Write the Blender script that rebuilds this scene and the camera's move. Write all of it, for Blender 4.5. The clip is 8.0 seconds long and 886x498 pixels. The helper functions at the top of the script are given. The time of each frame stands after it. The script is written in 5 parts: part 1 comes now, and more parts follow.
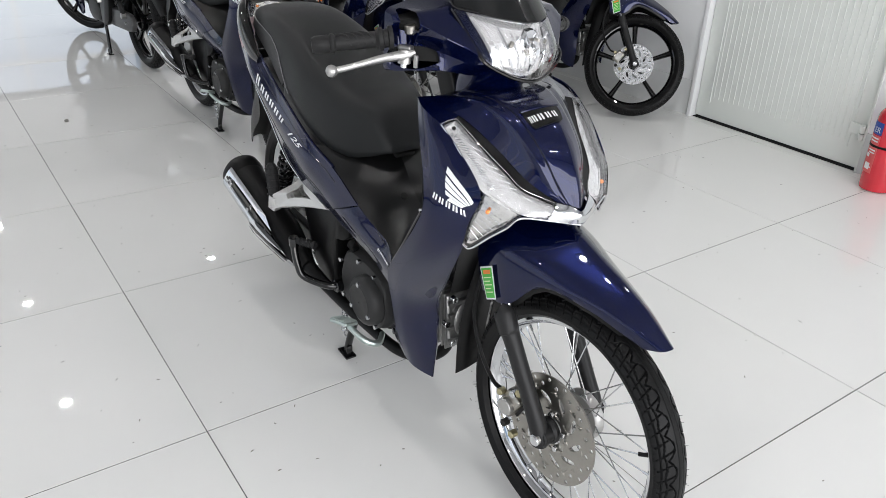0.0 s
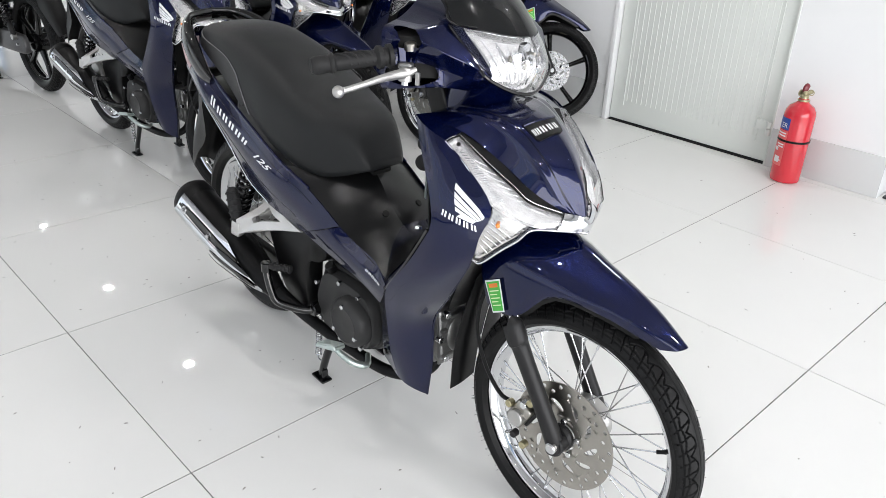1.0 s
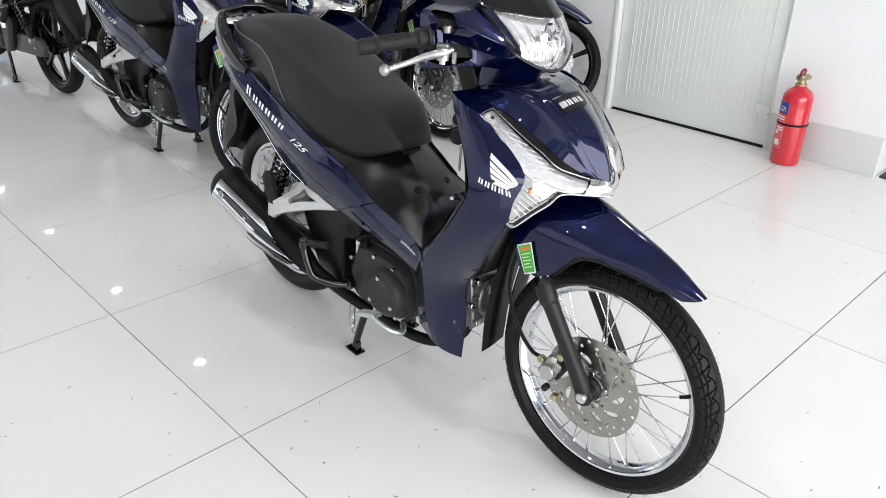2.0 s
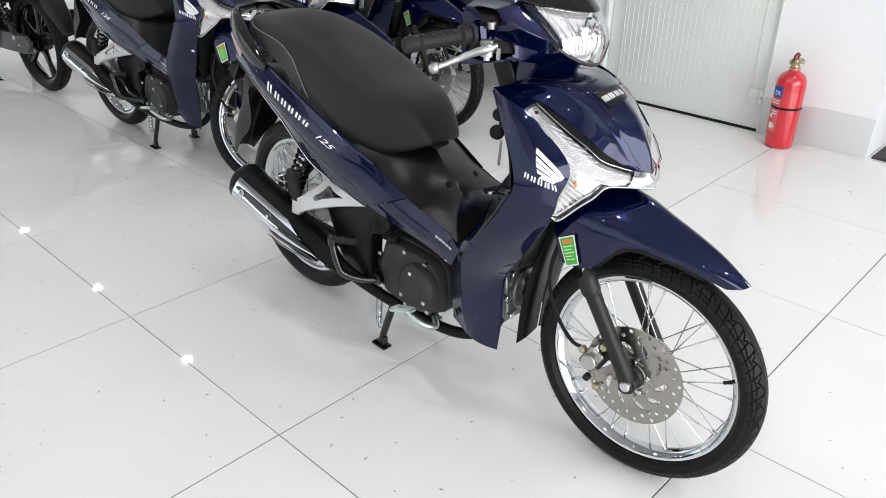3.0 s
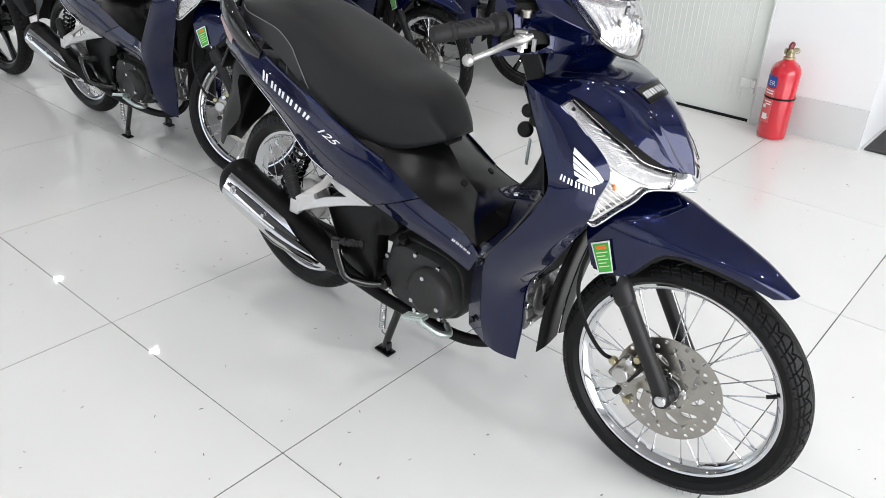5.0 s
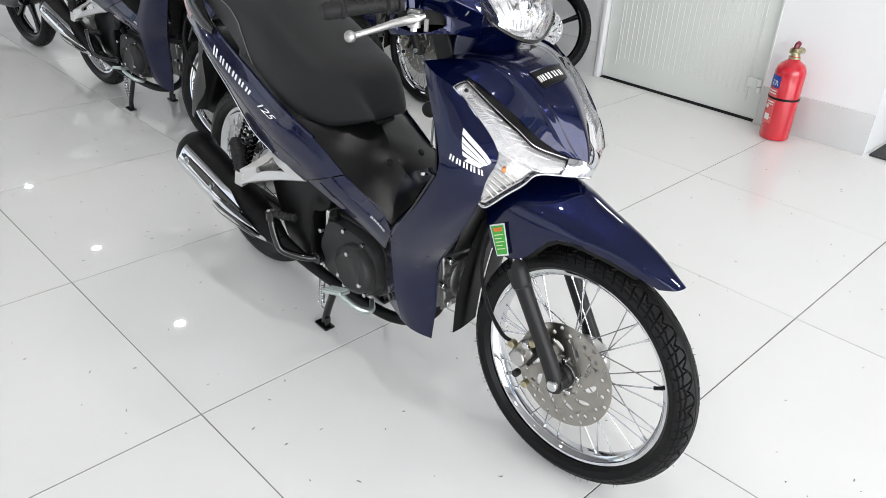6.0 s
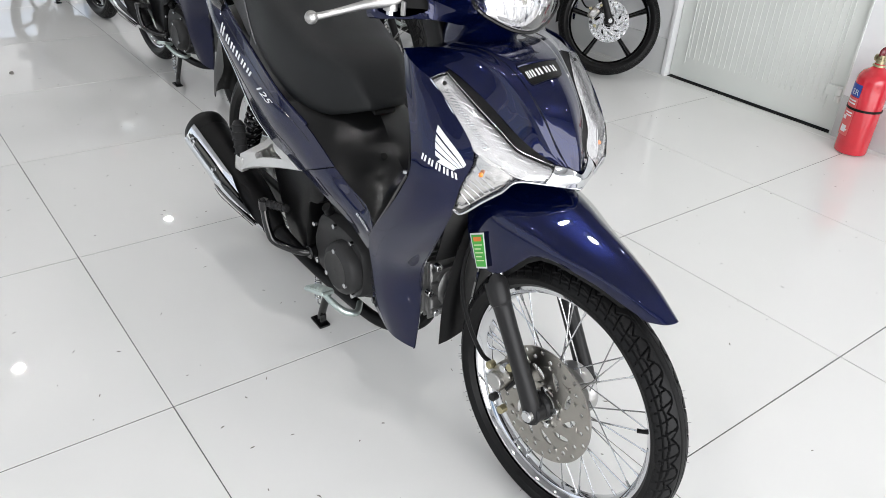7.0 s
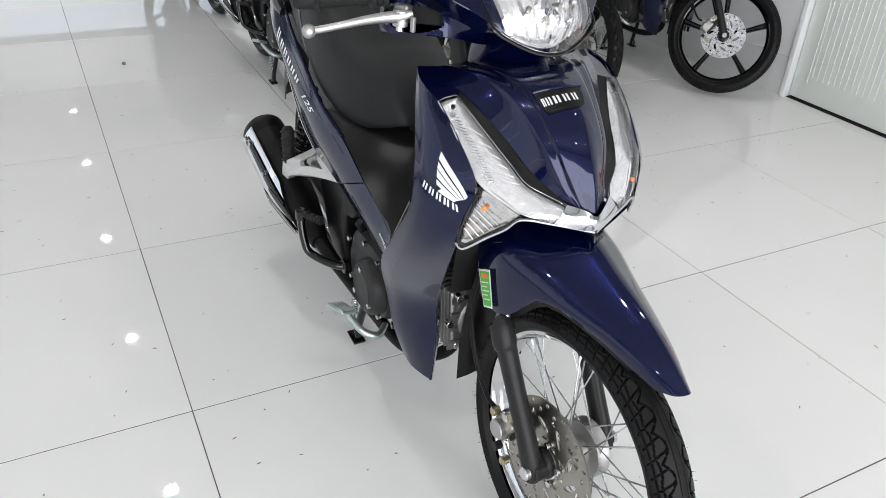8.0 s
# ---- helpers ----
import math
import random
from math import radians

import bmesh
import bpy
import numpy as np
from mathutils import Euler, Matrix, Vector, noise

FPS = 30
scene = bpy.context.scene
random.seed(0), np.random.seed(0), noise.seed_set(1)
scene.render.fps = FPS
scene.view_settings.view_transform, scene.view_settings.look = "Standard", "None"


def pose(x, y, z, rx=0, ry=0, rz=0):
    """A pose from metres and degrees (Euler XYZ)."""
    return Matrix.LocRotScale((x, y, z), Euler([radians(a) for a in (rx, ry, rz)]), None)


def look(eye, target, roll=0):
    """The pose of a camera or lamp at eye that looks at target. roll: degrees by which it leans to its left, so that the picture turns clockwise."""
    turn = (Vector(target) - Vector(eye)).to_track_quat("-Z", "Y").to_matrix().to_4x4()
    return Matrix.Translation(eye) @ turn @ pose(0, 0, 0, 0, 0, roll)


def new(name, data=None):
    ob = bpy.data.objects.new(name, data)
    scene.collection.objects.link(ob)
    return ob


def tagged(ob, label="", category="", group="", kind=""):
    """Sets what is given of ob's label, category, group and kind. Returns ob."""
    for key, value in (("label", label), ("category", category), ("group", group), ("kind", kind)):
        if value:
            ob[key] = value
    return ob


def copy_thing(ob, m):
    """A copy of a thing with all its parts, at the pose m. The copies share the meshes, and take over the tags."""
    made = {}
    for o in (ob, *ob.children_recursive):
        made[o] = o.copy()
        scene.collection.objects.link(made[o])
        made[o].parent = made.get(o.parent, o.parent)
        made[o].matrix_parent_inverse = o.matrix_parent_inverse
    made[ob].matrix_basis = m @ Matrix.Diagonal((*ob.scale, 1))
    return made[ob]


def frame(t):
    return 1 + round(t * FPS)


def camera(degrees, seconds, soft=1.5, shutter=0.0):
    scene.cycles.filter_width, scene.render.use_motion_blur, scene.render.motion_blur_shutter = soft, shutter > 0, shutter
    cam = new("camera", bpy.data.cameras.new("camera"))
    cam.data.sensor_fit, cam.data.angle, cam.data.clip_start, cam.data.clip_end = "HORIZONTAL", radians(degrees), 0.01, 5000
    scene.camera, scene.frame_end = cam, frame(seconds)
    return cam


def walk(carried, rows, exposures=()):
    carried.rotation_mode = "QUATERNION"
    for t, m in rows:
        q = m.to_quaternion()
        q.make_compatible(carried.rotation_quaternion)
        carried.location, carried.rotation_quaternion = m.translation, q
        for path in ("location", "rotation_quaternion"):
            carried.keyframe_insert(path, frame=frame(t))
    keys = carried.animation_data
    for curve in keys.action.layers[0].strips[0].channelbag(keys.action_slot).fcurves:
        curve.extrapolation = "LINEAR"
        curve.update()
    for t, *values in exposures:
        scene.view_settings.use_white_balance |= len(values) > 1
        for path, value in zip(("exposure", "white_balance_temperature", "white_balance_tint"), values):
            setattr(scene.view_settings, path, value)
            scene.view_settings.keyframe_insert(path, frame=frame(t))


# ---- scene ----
cam = camera(59.9, 8.0, 0.4)
PATH = [
    (0, (-0.398, -1.557, 1.328), (0.63, -0.112, 0.402), 2.2),
    (0.5, (-0.498, -1.432, 1.324), (0.688, -0.113, 0.401), 2.3),
    (1, (-0.561, -1.406, 1.33), (0.688, -0.126, 0.434), 2.5),
    (1.5, (-0.637, -1.44, 1.33), (0.612, -0.156, 0.441), 1.9),
    (1.7, (-0.678, -1.458, 1.312), (0.571, -0.17, 0.428), 1.6),
    (2.8, (-0.804, -1.404, 1.349), (0.474, -0.178, 0.421), 0.7),
    (3, (-0.834, -1.348, 1.337), (0.462, -0.134, 0.417), 0.9),
    (3.5, (-0.877, -1.184, 1.315), (0.452, -0.009, 0.392), 0.7),
    (4, (-0.886, -1.094, 1.31), (0.477, 0.037, 0.381), 1.1),
    (4.2, (-0.888, -1.073, 1.317), (0.479, 0.043, 0.376), 1.2),
    (5.3, (-0.759, -1.241, 1.315), (0.573, -0.095, 0.358), 2.8),
    (5.5, (-0.712, -1.305, 1.318), (0.592, -0.133, 0.355), 2.6),
    (6, (-0.631, -1.42, 1.314), (0.617, -0.2, 0.337), 3.2),
    (6.5, (-0.557, -1.442, 1.298), (0.622, -0.17, 0.303), 3.7),
    (7, (-0.382, -1.447, 1.285), (0.703, -0.106, 0.274), 4.0),
    (7.5, (-0.231, -1.439, 1.292), (0.736, -0.017, 0.271), 3.9),
    (8, (-0.145, -1.456, 1.294), (0.676, 0.05, 0.267), 3.4),
]
walk(cam, [(t, look(eye, target, roll)) for t, eye, target, roll in PATH], ((0, -0.16), (0.5, -0.04), (1.0, 0.10), (1.5, 0.09), (3.0, 0.08), (4.2, 0.13), (5.5, 0.06), (7.0, 0.0), (8.0, -0.10)))

# ---------------------------------------------------------------- light
world = bpy.data.worlds.new("world")
scene.world = world
world.use_nodes = True
wn = world.node_tree.nodes
sky = wn.new("ShaderNodeTexSky")
sky.sky_type = "NISHITA"
sky.sun_disc = False
sky.sun_elevation, sky.sun_rotation = radians(48), radians(200)
wn["Background"].inputs["Strength"].default_value = 0.10
world.node_tree.links.new(sky.outputs[0], wn["Background"].inputs["Color"])


def area_lamp(name, m, sx, sy, power, color=(1, 1, 1)):
    data = bpy.data.lights.new(name, "AREA")
    data.shape, data.size, data.size_y, data.energy, data.color = "RECTANGLE", sx, sy, power, color
    ob = new(name, data)
    ob.matrix_world = m
    return ob


# daylight in the shopfront openings at both ends of the hall; the side lamp is added fill
area_lamp("daylight_far", look((-0.6, 12.7, 1.3), (-0.6, 0, 1.0)), 7.0, 2.4, 38, (0.99, 0.985, 1.0))
area_lamp("daylight_near", look((-0.6, -4.7, 1.4), (-0.6, 4, 1.0)), 7.0, 2.4, 290, (0.99, 0.985, 1.0))
area_lamp("daylight_side", look((-4.7, 3.0, 1.4), (3, 3.0, 1.0)), 12.0, 2.4, 74, (0.99, 0.985, 1.0))

# ---------------------------------------------------------------- materials


def material(name, color, rough=0.5, metal=0.0, coat=0.0, coat_rough=0.03, grain=0.0, grain_scale=400.0,
             stain=0.0, stain_scale=6.0, transmission=0.0, emit=0.0, ior=1.45, vary=0.0, rough_vary=0.0, spec=0.5, coat_ior=1.5):
    mat = bpy.data.materials.new(name)
    mat.use_nodes = True
    nt = mat.node_tree
    n, l = nt.nodes, nt.links
    b = n["Principled BSDF"]
    b.inputs["Base Color"].default_value = (*color, 1)
    b.inputs["Roughness"].default_value = rough
    b.inputs["Metallic"].default_value = metal
    b.inputs["Coat Weight"].default_value = coat
    b.inputs["Coat Roughness"].default_value = coat_rough
    b.inputs["Coat IOR"].default_value = coat_ior
    b.inputs["Specular IOR Level"].default_value = spec
    b.inputs["Transmission Weight"].default_value = transmission
    b.inputs["IOR"].default_value = ior
    if emit:
        b.inputs["Emission Color"].default_value = (*color, 1)
        b.inputs["Emission Strength"].default_value = emit
    tc = n.new("ShaderNodeTexCoord")
    if stain or vary or rough_vary:
        big = n.new("ShaderNodeTexNoise")
        big.inputs["Scale"].default_value = stain_scale
        big.inputs["Detail"].default_value = 6
        l.new(tc.outputs["Object"], big.inputs["Vector"])
        if stain or vary:
            mix = n.new("ShaderNodeMix")
            mix.data_type = "RGBA"
            mix.inputs["A"].default_value = (*[c * (1 - stain) for c in color], 1)
            mix.inputs["B"].default_value = (*[min(1, c * (1 + stain)) for c in color], 1)
            l.new(big.outputs["Fac"], mix.inputs["Factor"])
            out = mix.outputs["Result"]
            if vary:
                info = n.new("ShaderNodeObjectInfo")
                hsv = n.new("ShaderNodeHueSaturation")
                rng = n.new("ShaderNodeMapRange")
                rng.inputs["To Min"].default_value, rng.inputs["To Max"].default_value = 1 - vary, 1 + vary
                l.new(info.outputs["Random"], rng.inputs["Value"])
                l.new(rng.outputs["Result"], hsv.inputs["Value"])
                l.new(out, hsv.inputs["Color"])
                out = hsv.outputs["Color"]
            l.new(out, b.inputs["Base Color"])
        if rough_vary:
            rr = n.new("ShaderNodeMapRange")
            rr.inputs["To Min"].default_value, rr.inputs["To Max"].default_value = max(0.0, rough - rough_vary), rough + rough_vary
            l.new(big.outputs["Fac"], rr.inputs["Value"])
            l.new(rr.outputs["Result"], b.inputs["Roughness"])
    if grain:
        fine = n.new("ShaderNodeTexNoise")
        fine.inputs["Scale"].default_value = grain_scale
        fine.inputs["Detail"].default_value = 3
        l.new(tc.outputs["Object"], fine.inputs["Vector"])
        bump = n.new("ShaderNodeBump")
        bump.inputs["Strength"].default_value = grain
        bump.inputs["Distance"].default_value = 0.001
        l.new(fine.outputs["Fac"], bump.inputs["Height"])
        l.new(bump.outputs["Normal"], b.inputs["Normal"])
    return mat


M_BLUE = material("navy_pearl_paint", (0.0010, 0.0036, 0.034), 0.24, 0.6, 1.0, 0.006, stain=0.12, stain_scale=900, spec=0.06, coat_ior=1.45)
M_BLACK = material("black_plastic", (0.0035, 0.0035, 0.0037), 0.33, grain=0.15, grain_scale=900, stain=0.15, stain_scale=14, spec=0.26)
M_GLOSSBLACK = material("gloss_black_paint", (0.0015, 0.0015, 0.0018), 0.22, 0, 1.0, 0.02, stain=0.1, spec=0.1, coat_ior=1.5)
M_VISOR = material("smoked_visor", (0.008, 0.0085, 0.009), 0.24, 0, 0.3, 0.06, stain=0.1, spec=0.15, coat_ior=1.4)
M_COVER = material("satin_black_cover", (0.0042, 0.0044, 0.0047), 0.30, grain=0.12, grain_scale=900, stain=0.15, stain_scale=12, spec=0.36)
M_SEAT = material("seat_vinyl", (0.0120, 0.0130, 0.0138), 0.46, grain=0.35, grain_scale=700, stain=0.2, stain_scale=9, rough_vary=0.05, spec=0.30)
M_SEATSIDE = material("seat_side_vinyl", (0.020, 0.020, 0.021), 0.45, grain=0.35, grain_scale=700, stain=0.15, stain_scale=9, spec=0.45)
M_RUBBER = material("tyre_rubber", (0.0065, 0.0065, 0.0068), 0.42, grain=0.25, grain_scale=300, stain=0.3, stain_scale=20, spec=0.2)
M_GRIP = material("grip_rubber", (0.018, 0.018, 0.0185), 0.50, grain=0.3, grain_scale=600, stain=0.1, spec=0.2)
M_CHROME = material("chrome_plate", (0.66, 0.67, 0.69), 0.05, 1.0, stain=0.04, stain_scale=8)
M_SPOKE = material("zinc_steel", (0.62, 0.63, 0.64), 0.25, 1.0, stain=0.1, stain_scale=30)
M_ALU = material("cast_aluminium", (0.46, 0.455, 0.445), 0.36, 0.9, grain=0.2, grain_scale=500, stain=0.12, stain_scale=25)
M_STEEL = material("brake_steel", (0.36, 0.345, 0.315), 0.30, 1.0, grain=0.12, grain_scale=250, stain=0.12, stain_scale=30)
M_FORK = material("satin_black_paint", (0.017, 0.017, 0.0176), 0.36, 0.05, grain=0.1, stain=0.12, stain_scale=18, spec=0.25)
M_ENGINE = material("engine_grey_paint", (0.032, 0.032, 0.0325), 0.42, 0.1, grain=0.25, grain_scale=350, stain=0.2, stain_scale=16, spec=0.25)
M_CASE = material("chain_case_paint", (0.07, 0.07, 0.072), 0.35, 0.3, grain=0.15, stain=0.15, stain_scale=16)
M_SILVER = material("silver_paint", (0.56, 0.555, 0.545), 0.36, 0.7, 0.2, 0.1, grain=0.1, stain=0.08, stain_scale=20)
M_PIPING = material("grey_piping", (0.16, 0.16, 0.165), 0.5, stain=0.1, stain_scale=30)
M_PIPE = material("exhaust_black", (0.0035, 0.0035, 0.0037), 0.42, 0.1, grain=0.2, stain=0.2, stain_scale=18, spec=0.2)
M_REFLECTOR = material("lamp_reflector", (0.74, 0.74, 0.75), 0.2, 0.75, grain=0.8, grain_scale=75, stain=0.22, stain_scale=60)
M_FACET = material("faceted_signal_reflector", (0.62, 0.61, 0.60), 0.1, 1.0, grain=1.0, grain_scale=110, stain=0.2, stain_scale=70)
M_LENS = material("clear_lens", (1, 1, 1), 0.02, transmission=1.0, ior=1.35)
M_AMBER = material("amber_bulb", (0.62, 0.17, 0.015), 0.2, 0, 0.5, stain=0.1, stain_scale=60)
M_RED = material("red_lens", (0.45, 0.01, 0.012), 0.12, 0, 1.0, stain=0.15, stain_scale=40)
M_TAIL = material("clear_tail_lens", (0.55, 0.42, 0.43), 0.12, 0, 1.0, stain=0.15, stain_scale=40)
M_WHITE = material("white_decal", (0.78, 0.79, 0.80), 0.3, 0.2, stain=0.04, stain_scale=60)
M_GREEN = material("green_label", (0.06, 0.42, 0.05), 0.35, stain=0.08, stain_scale=50)
M_PALE = material("pale_label_print", (0.72, 0.78, 0.5), 0.4, stain=0.06, stain_scale=50)
M_ORANGE = material("orange_label_print", (0.75, 0.2, 0.03), 0.4, stain=0.06, stain_scale=50)
M_ZINC = material("zinc_plated_steel", (0.44, 0.50, 0.48), 0.3, 0.85, stain=0.12, stain_scale=40)
M_BRASS = material("gold_zinc_bolt", (0.42, 0.38, 0.24), 0.3, 0.9, stain=0.1, stain_scale=60)
M_HEAD = material("rough_cast_aluminium", (0.27, 0.27, 0.265), 0.38, 0.85, grain=0.3, grain_scale=300, stain=0.2, stain_scale=30)
M_WALL = material("white_wall_paint", (0.80, 0.81, 0.82), 0.6, grain=0.08, grain_scale=120, stain=0.015, stain_scale=1.2)
# unseen ceiling: grey instead of white, so that gloss reflections stay dark
M_CEIL = material("dimmed_ceiling_grey", (0.30, 0.30, 0.30), 0.7, grain=0.05, stain=0.02, stain_scale=1.0)
M_SKIRT = material("skirting_tile_glaze", (0.60, 0.61, 0.61), 0.12, 0, 0.6, 0.03, stain=0.02, stain_scale=2)
M_DOOR = material("door_paint", (0.70, 0.73, 0.70), 0.33, 0.0, 0.2, 0.1, grain=0.06, grain_scale=90, stain=0.03, stain_scale=3)
M_TILE = material("polished_tile", (0.772, 0.775, 0.757), 0.02, 0, 0.0, rough_vary=0.012, stain=0.02, stain_scale=3.5, vary=0.012, ior=1.58)
M_GROUT = material("grey_grout", (0.115, 0.115, 0.112), 0.8, grain=0.4, grain_scale=300, stain=0.3, stain_scale=5)
# near-black: the shade in gaps and holes is put into this colour
M_GAP = material("gap_shade", (0.003, 0.003, 0.003), 0.8, stain=0.2)
M_EXT = material("red_enamel", (0.55, 0.015, 0.03), 0.22, 0, 0.8, 0.05, stain=0.06, stain_scale=12)
M_LEVER = material("dark_red_enamel", (0.16, 0.012, 0.02), 0.35, 0, 0.4, stain=0.1, stain_scale=20)
M_LABELBLUE = material("blue_label", (0.02, 0.06, 0.30), 0.4, stain=0.05)
M_LABELRED = material("pale_red_label", (0.62, 0.10, 0.10), 0.4, stain=0.1, stain_scale=40)
M_LAMP = material("lamp_diffuser", (1.0, 0.98, 0.975), 0.5, emit=480.0)
M_FRAME = material("window_frame_paint", (0.55, 0.56, 0.57), 0.4, 0.5, stain=0.05)
M_MAT = material("dark_floor_mat", (0.05, 0.05, 0.052), 0.9, grain=0.6, grain_scale=200, stain=0.3, stain_scale=20)
M_SCUFF = material("dirt_speck", (0.19, 0.18, 0.165), 0.7, stain=0.3, stain_scale=60)

# ---------------------------------------------------------------- mesh tools


def link(name, bm, mat, parent=None, label="", smooth=38, recalc=True):
    """One bmesh as one mesh object, under a parent if given."""
    if recalc:
        bmesh.ops.recalc_face_normals(bm, faces=bm.faces)
    me = bpy.data.meshes.new(name)
    bm.to_mesh(me)
    bm.free()
    me.polygons.foreach_set("use_smooth", [True] * len(me.polygons))
    me.set_sharp_from_angle(angle=radians(smooth))
    me.materials.append(mat)
    ob = new(name, me)
    ob.parent = parent
    if mat == M_LENS:
        ob.visible_shadow = False
    if label:
        tagged(ob, label)
    return ob


part = link


def spline(pts, n):
    """Catmull-Rom points through pts, n steps a span."""
    p = [Vector(q) for q in pts]
    if len(p) < 3 or n <= 1:
        if n <= 1:
            return p
        return [p[0].lerp(p[1], i / n) for i in range(n + 1)]
    p = [p[0] * 2 - p[1]] + p + [p[-1] * 2 - p[-2]]
    out = []
    for i in range(1, len(p) - 2):
        a, b, c, d = p[i - 1:i + 3]
        for k in range(n):
            t = k / n
            out.append(0.5 * (2 * b + (c - a) * t + (2 * a - 5 * b + 4 * c - d) * t * t + (3 * b - a - 3 * c + d) * t ** 3))
    out.append(p[-2])
    return out


def surface(rows, nu, nv):
    """A smooth grid of points through a coarse grid of rows."""
    fine = [spline(r, nv) for r in rows]
    cols = [spline([r[j] for r in fine], nu) for j in range(len(fine[0]))]
    return [[c[i] for c in cols] for i in range(len(cols[0]))]


def grid_normals(g):
    h, w = len(g), len(g[0])
    res = []
    for i in range(h):
        row = []
        for j in range(w):
            du = g[min(i + 1, h - 1)][j] - g[max(i - 1, 0)][j]
            dv = g[i][min(j + 1, w - 1)] - g[i][max(j - 1, 0)]
            row.append(du.cross(dv).normalized())
        res.append(row)
    return res


def grid_faces(bm, g, wrap_v=False):
    v = [[bm.verts.new(p) for p in r] for r in g]
    w = len(v[0])
    for i in range(len(v) - 1):
        for j in range(w if wrap_v else w - 1):
            k = (j + 1) % w
            try:
                bm.faces.new((v[i][j], v[i][k], v[i + 1][k], v[i + 1][j]))
            except ValueError:
                pass
    return v


def shell(rows, side=1, nu=4, nv=4, thick=0.003, push=0.0):
    """A panel of some thickness through rows of (x, out, z); side 1 is the machine's left, -1 its right, 0 keeps y."""
    s = side if side else 1
    g = surface([[(x, s * y, z) for x, y, z in r] for r in rows], nu, nv)
    nn = grid_normals(g)
    c = sum((p for r in g for p in r), Vector()) / (len(g) * len(g[0]))
    flip = 0.0
    for i, r in enumerate(g):
        for j, p in enumerate(r):
            flip += nn[i][j].dot(Vector((p.x + 0.6, p.y * 2, p.z - 0.45)))
    sign = 1 if flip > 0 else -1
    bm = bmesh.new()
    top = [[p + sign * nn[i][j] * push for j, p in enumerate(r)] for i, r in enumerate(g)]
    low = [[p + sign * nn[i][j] * (push - thick) for j, p in enumerate(r)] for i, r in enumerate(g)]
    a, b = grid_faces(bm, top), grid_faces(bm, low)
    h, w = len(a), len(a[0])
    rim = [(0, j) for j in range(w)] + [(i, w - 1) for i in range(1, h)] + [(h - 1, j) for j in range(w - 2, -1, -1)] + [(i, 0) for i in range(h - 2, 0, -1)]
    for k in range(len(rim)):
        (i, j), (m, o) = rim[k], rim[(k + 1) % len(rim)]
        bm.faces.new((a[i][j], a[m][o], b[m][o], b[i][j]))
    return bm


def tube(bm, pts, r, seg=10, sub=4, flat=1.0, up=(0, 0, 1), caps=True):
    """A swept tube; r is one radius or one for each point; flat squeezes it across up."""
    rr = [r] * len(pts) if isinstance(r, (int, float)) else r
    c = spline(pts, sub)
    rad = [v.x for v in spline([(q, 0, 0) for q in rr], sub)]
    rings, side = [], None
    for i, p in enumerate(c):
        d = (c[min(i + 1, len(c) - 1)] - c[max(i - 1, 0)]).normalized()
        if side is None:
            side = d.cross(Vector(up))
            if side.length < 0.05:
                side = d.cross(Vector((1, 0, 0)))
        side = (side - d * side.dot(d)).normalized()
        top = side.cross(d)
        rings.append([p + rad[i] * (math.cos(a) * side * flat + math.sin(a) * top) for a in (2 * math.pi * k / seg for k in range(seg))])
    v = grid_faces(bm, rings, True)
    if caps:
        bm.faces.new(v[0])
        bm.faces.new(v[-1])
    return bm


def rod(p0, p1, r, seg=12, r2=None):
    return tube(bmesh.new(), [p0, p1], [r, r if r2 is None else r2], seg, 1)


def lathe(bm, profile, seg=48, m=None, closed=True, a0=0.0, a1=2 * math.pi):
    """Turns a profile of (radius, along) round the local y axis."""
    full = abs(a1 - a0 - 2 * math.pi) < 1e-6
    n = seg if full else seg + 1
    rings = []
    for k in range(n):
        a = a0 + (a1 - a0) * k / seg
        rings.append([Vector((r * math.cos(a), y, r * math.sin(a))) for r, y in profile])
    if m:
        rings = [[m @ p for p in r] for r in rings]
    if full:
        rings.append(rings[0])
    v = []
    for k, r in enumerate(rings):
        v.append(v[0] if full and k == n else [bm.verts.new(p) for p in r])
    w = len(profile)
    for i in range(len(v) - 1):
        for j in range(w if closed else w - 1):
            q = (v[i][j], v[i][(j + 1) % w], v[i + 1][(j + 1) % w], v[i + 1][j])
            try:
                bm.faces.new(q)
            except ValueError:
                pass
    return bm


def along(p, d):
    """A pose at p whose y axis runs along d."""
    return Matrix.Translation(p) @ Vector(d).to_track_quat("Y", "Z").to_matrix().to_4x4()


def disc(bm, p, d, r, h, seg=20, chamfer=0.15):
    """A round boss with a chamfered rim that stands out of p along d."""
    c = min(r, h) * chamfer
    return lathe(bm, [(0.0001, 0), (r, 0), (r, h - c), (r - c, h), (0.0001, h)], seg, along(p, d), False)


def box(bm, size, m, bevel=0.003, seg=2):
    q = bmesh.ops.create_cube(bm, size=1.0)
    vs = q["verts"]
    for v in vs:
        v.co = Vector((v.co.x * size[0], v.co.y * size[1], v.co.z * size[2]))
    if bevel:
        es = list({e for v in vs for e in v.link_edges})
        out = bmesh.ops.bevel(bm, geom=es, offset=bevel, segments=seg, profile=0.6, affect="EDGES")
        vs = list({v for f in out["faces"] for v in f.verts} | {v for v in vs if v.is_valid})
    for v in vs:
        v.co = m @ v.co
    return bm


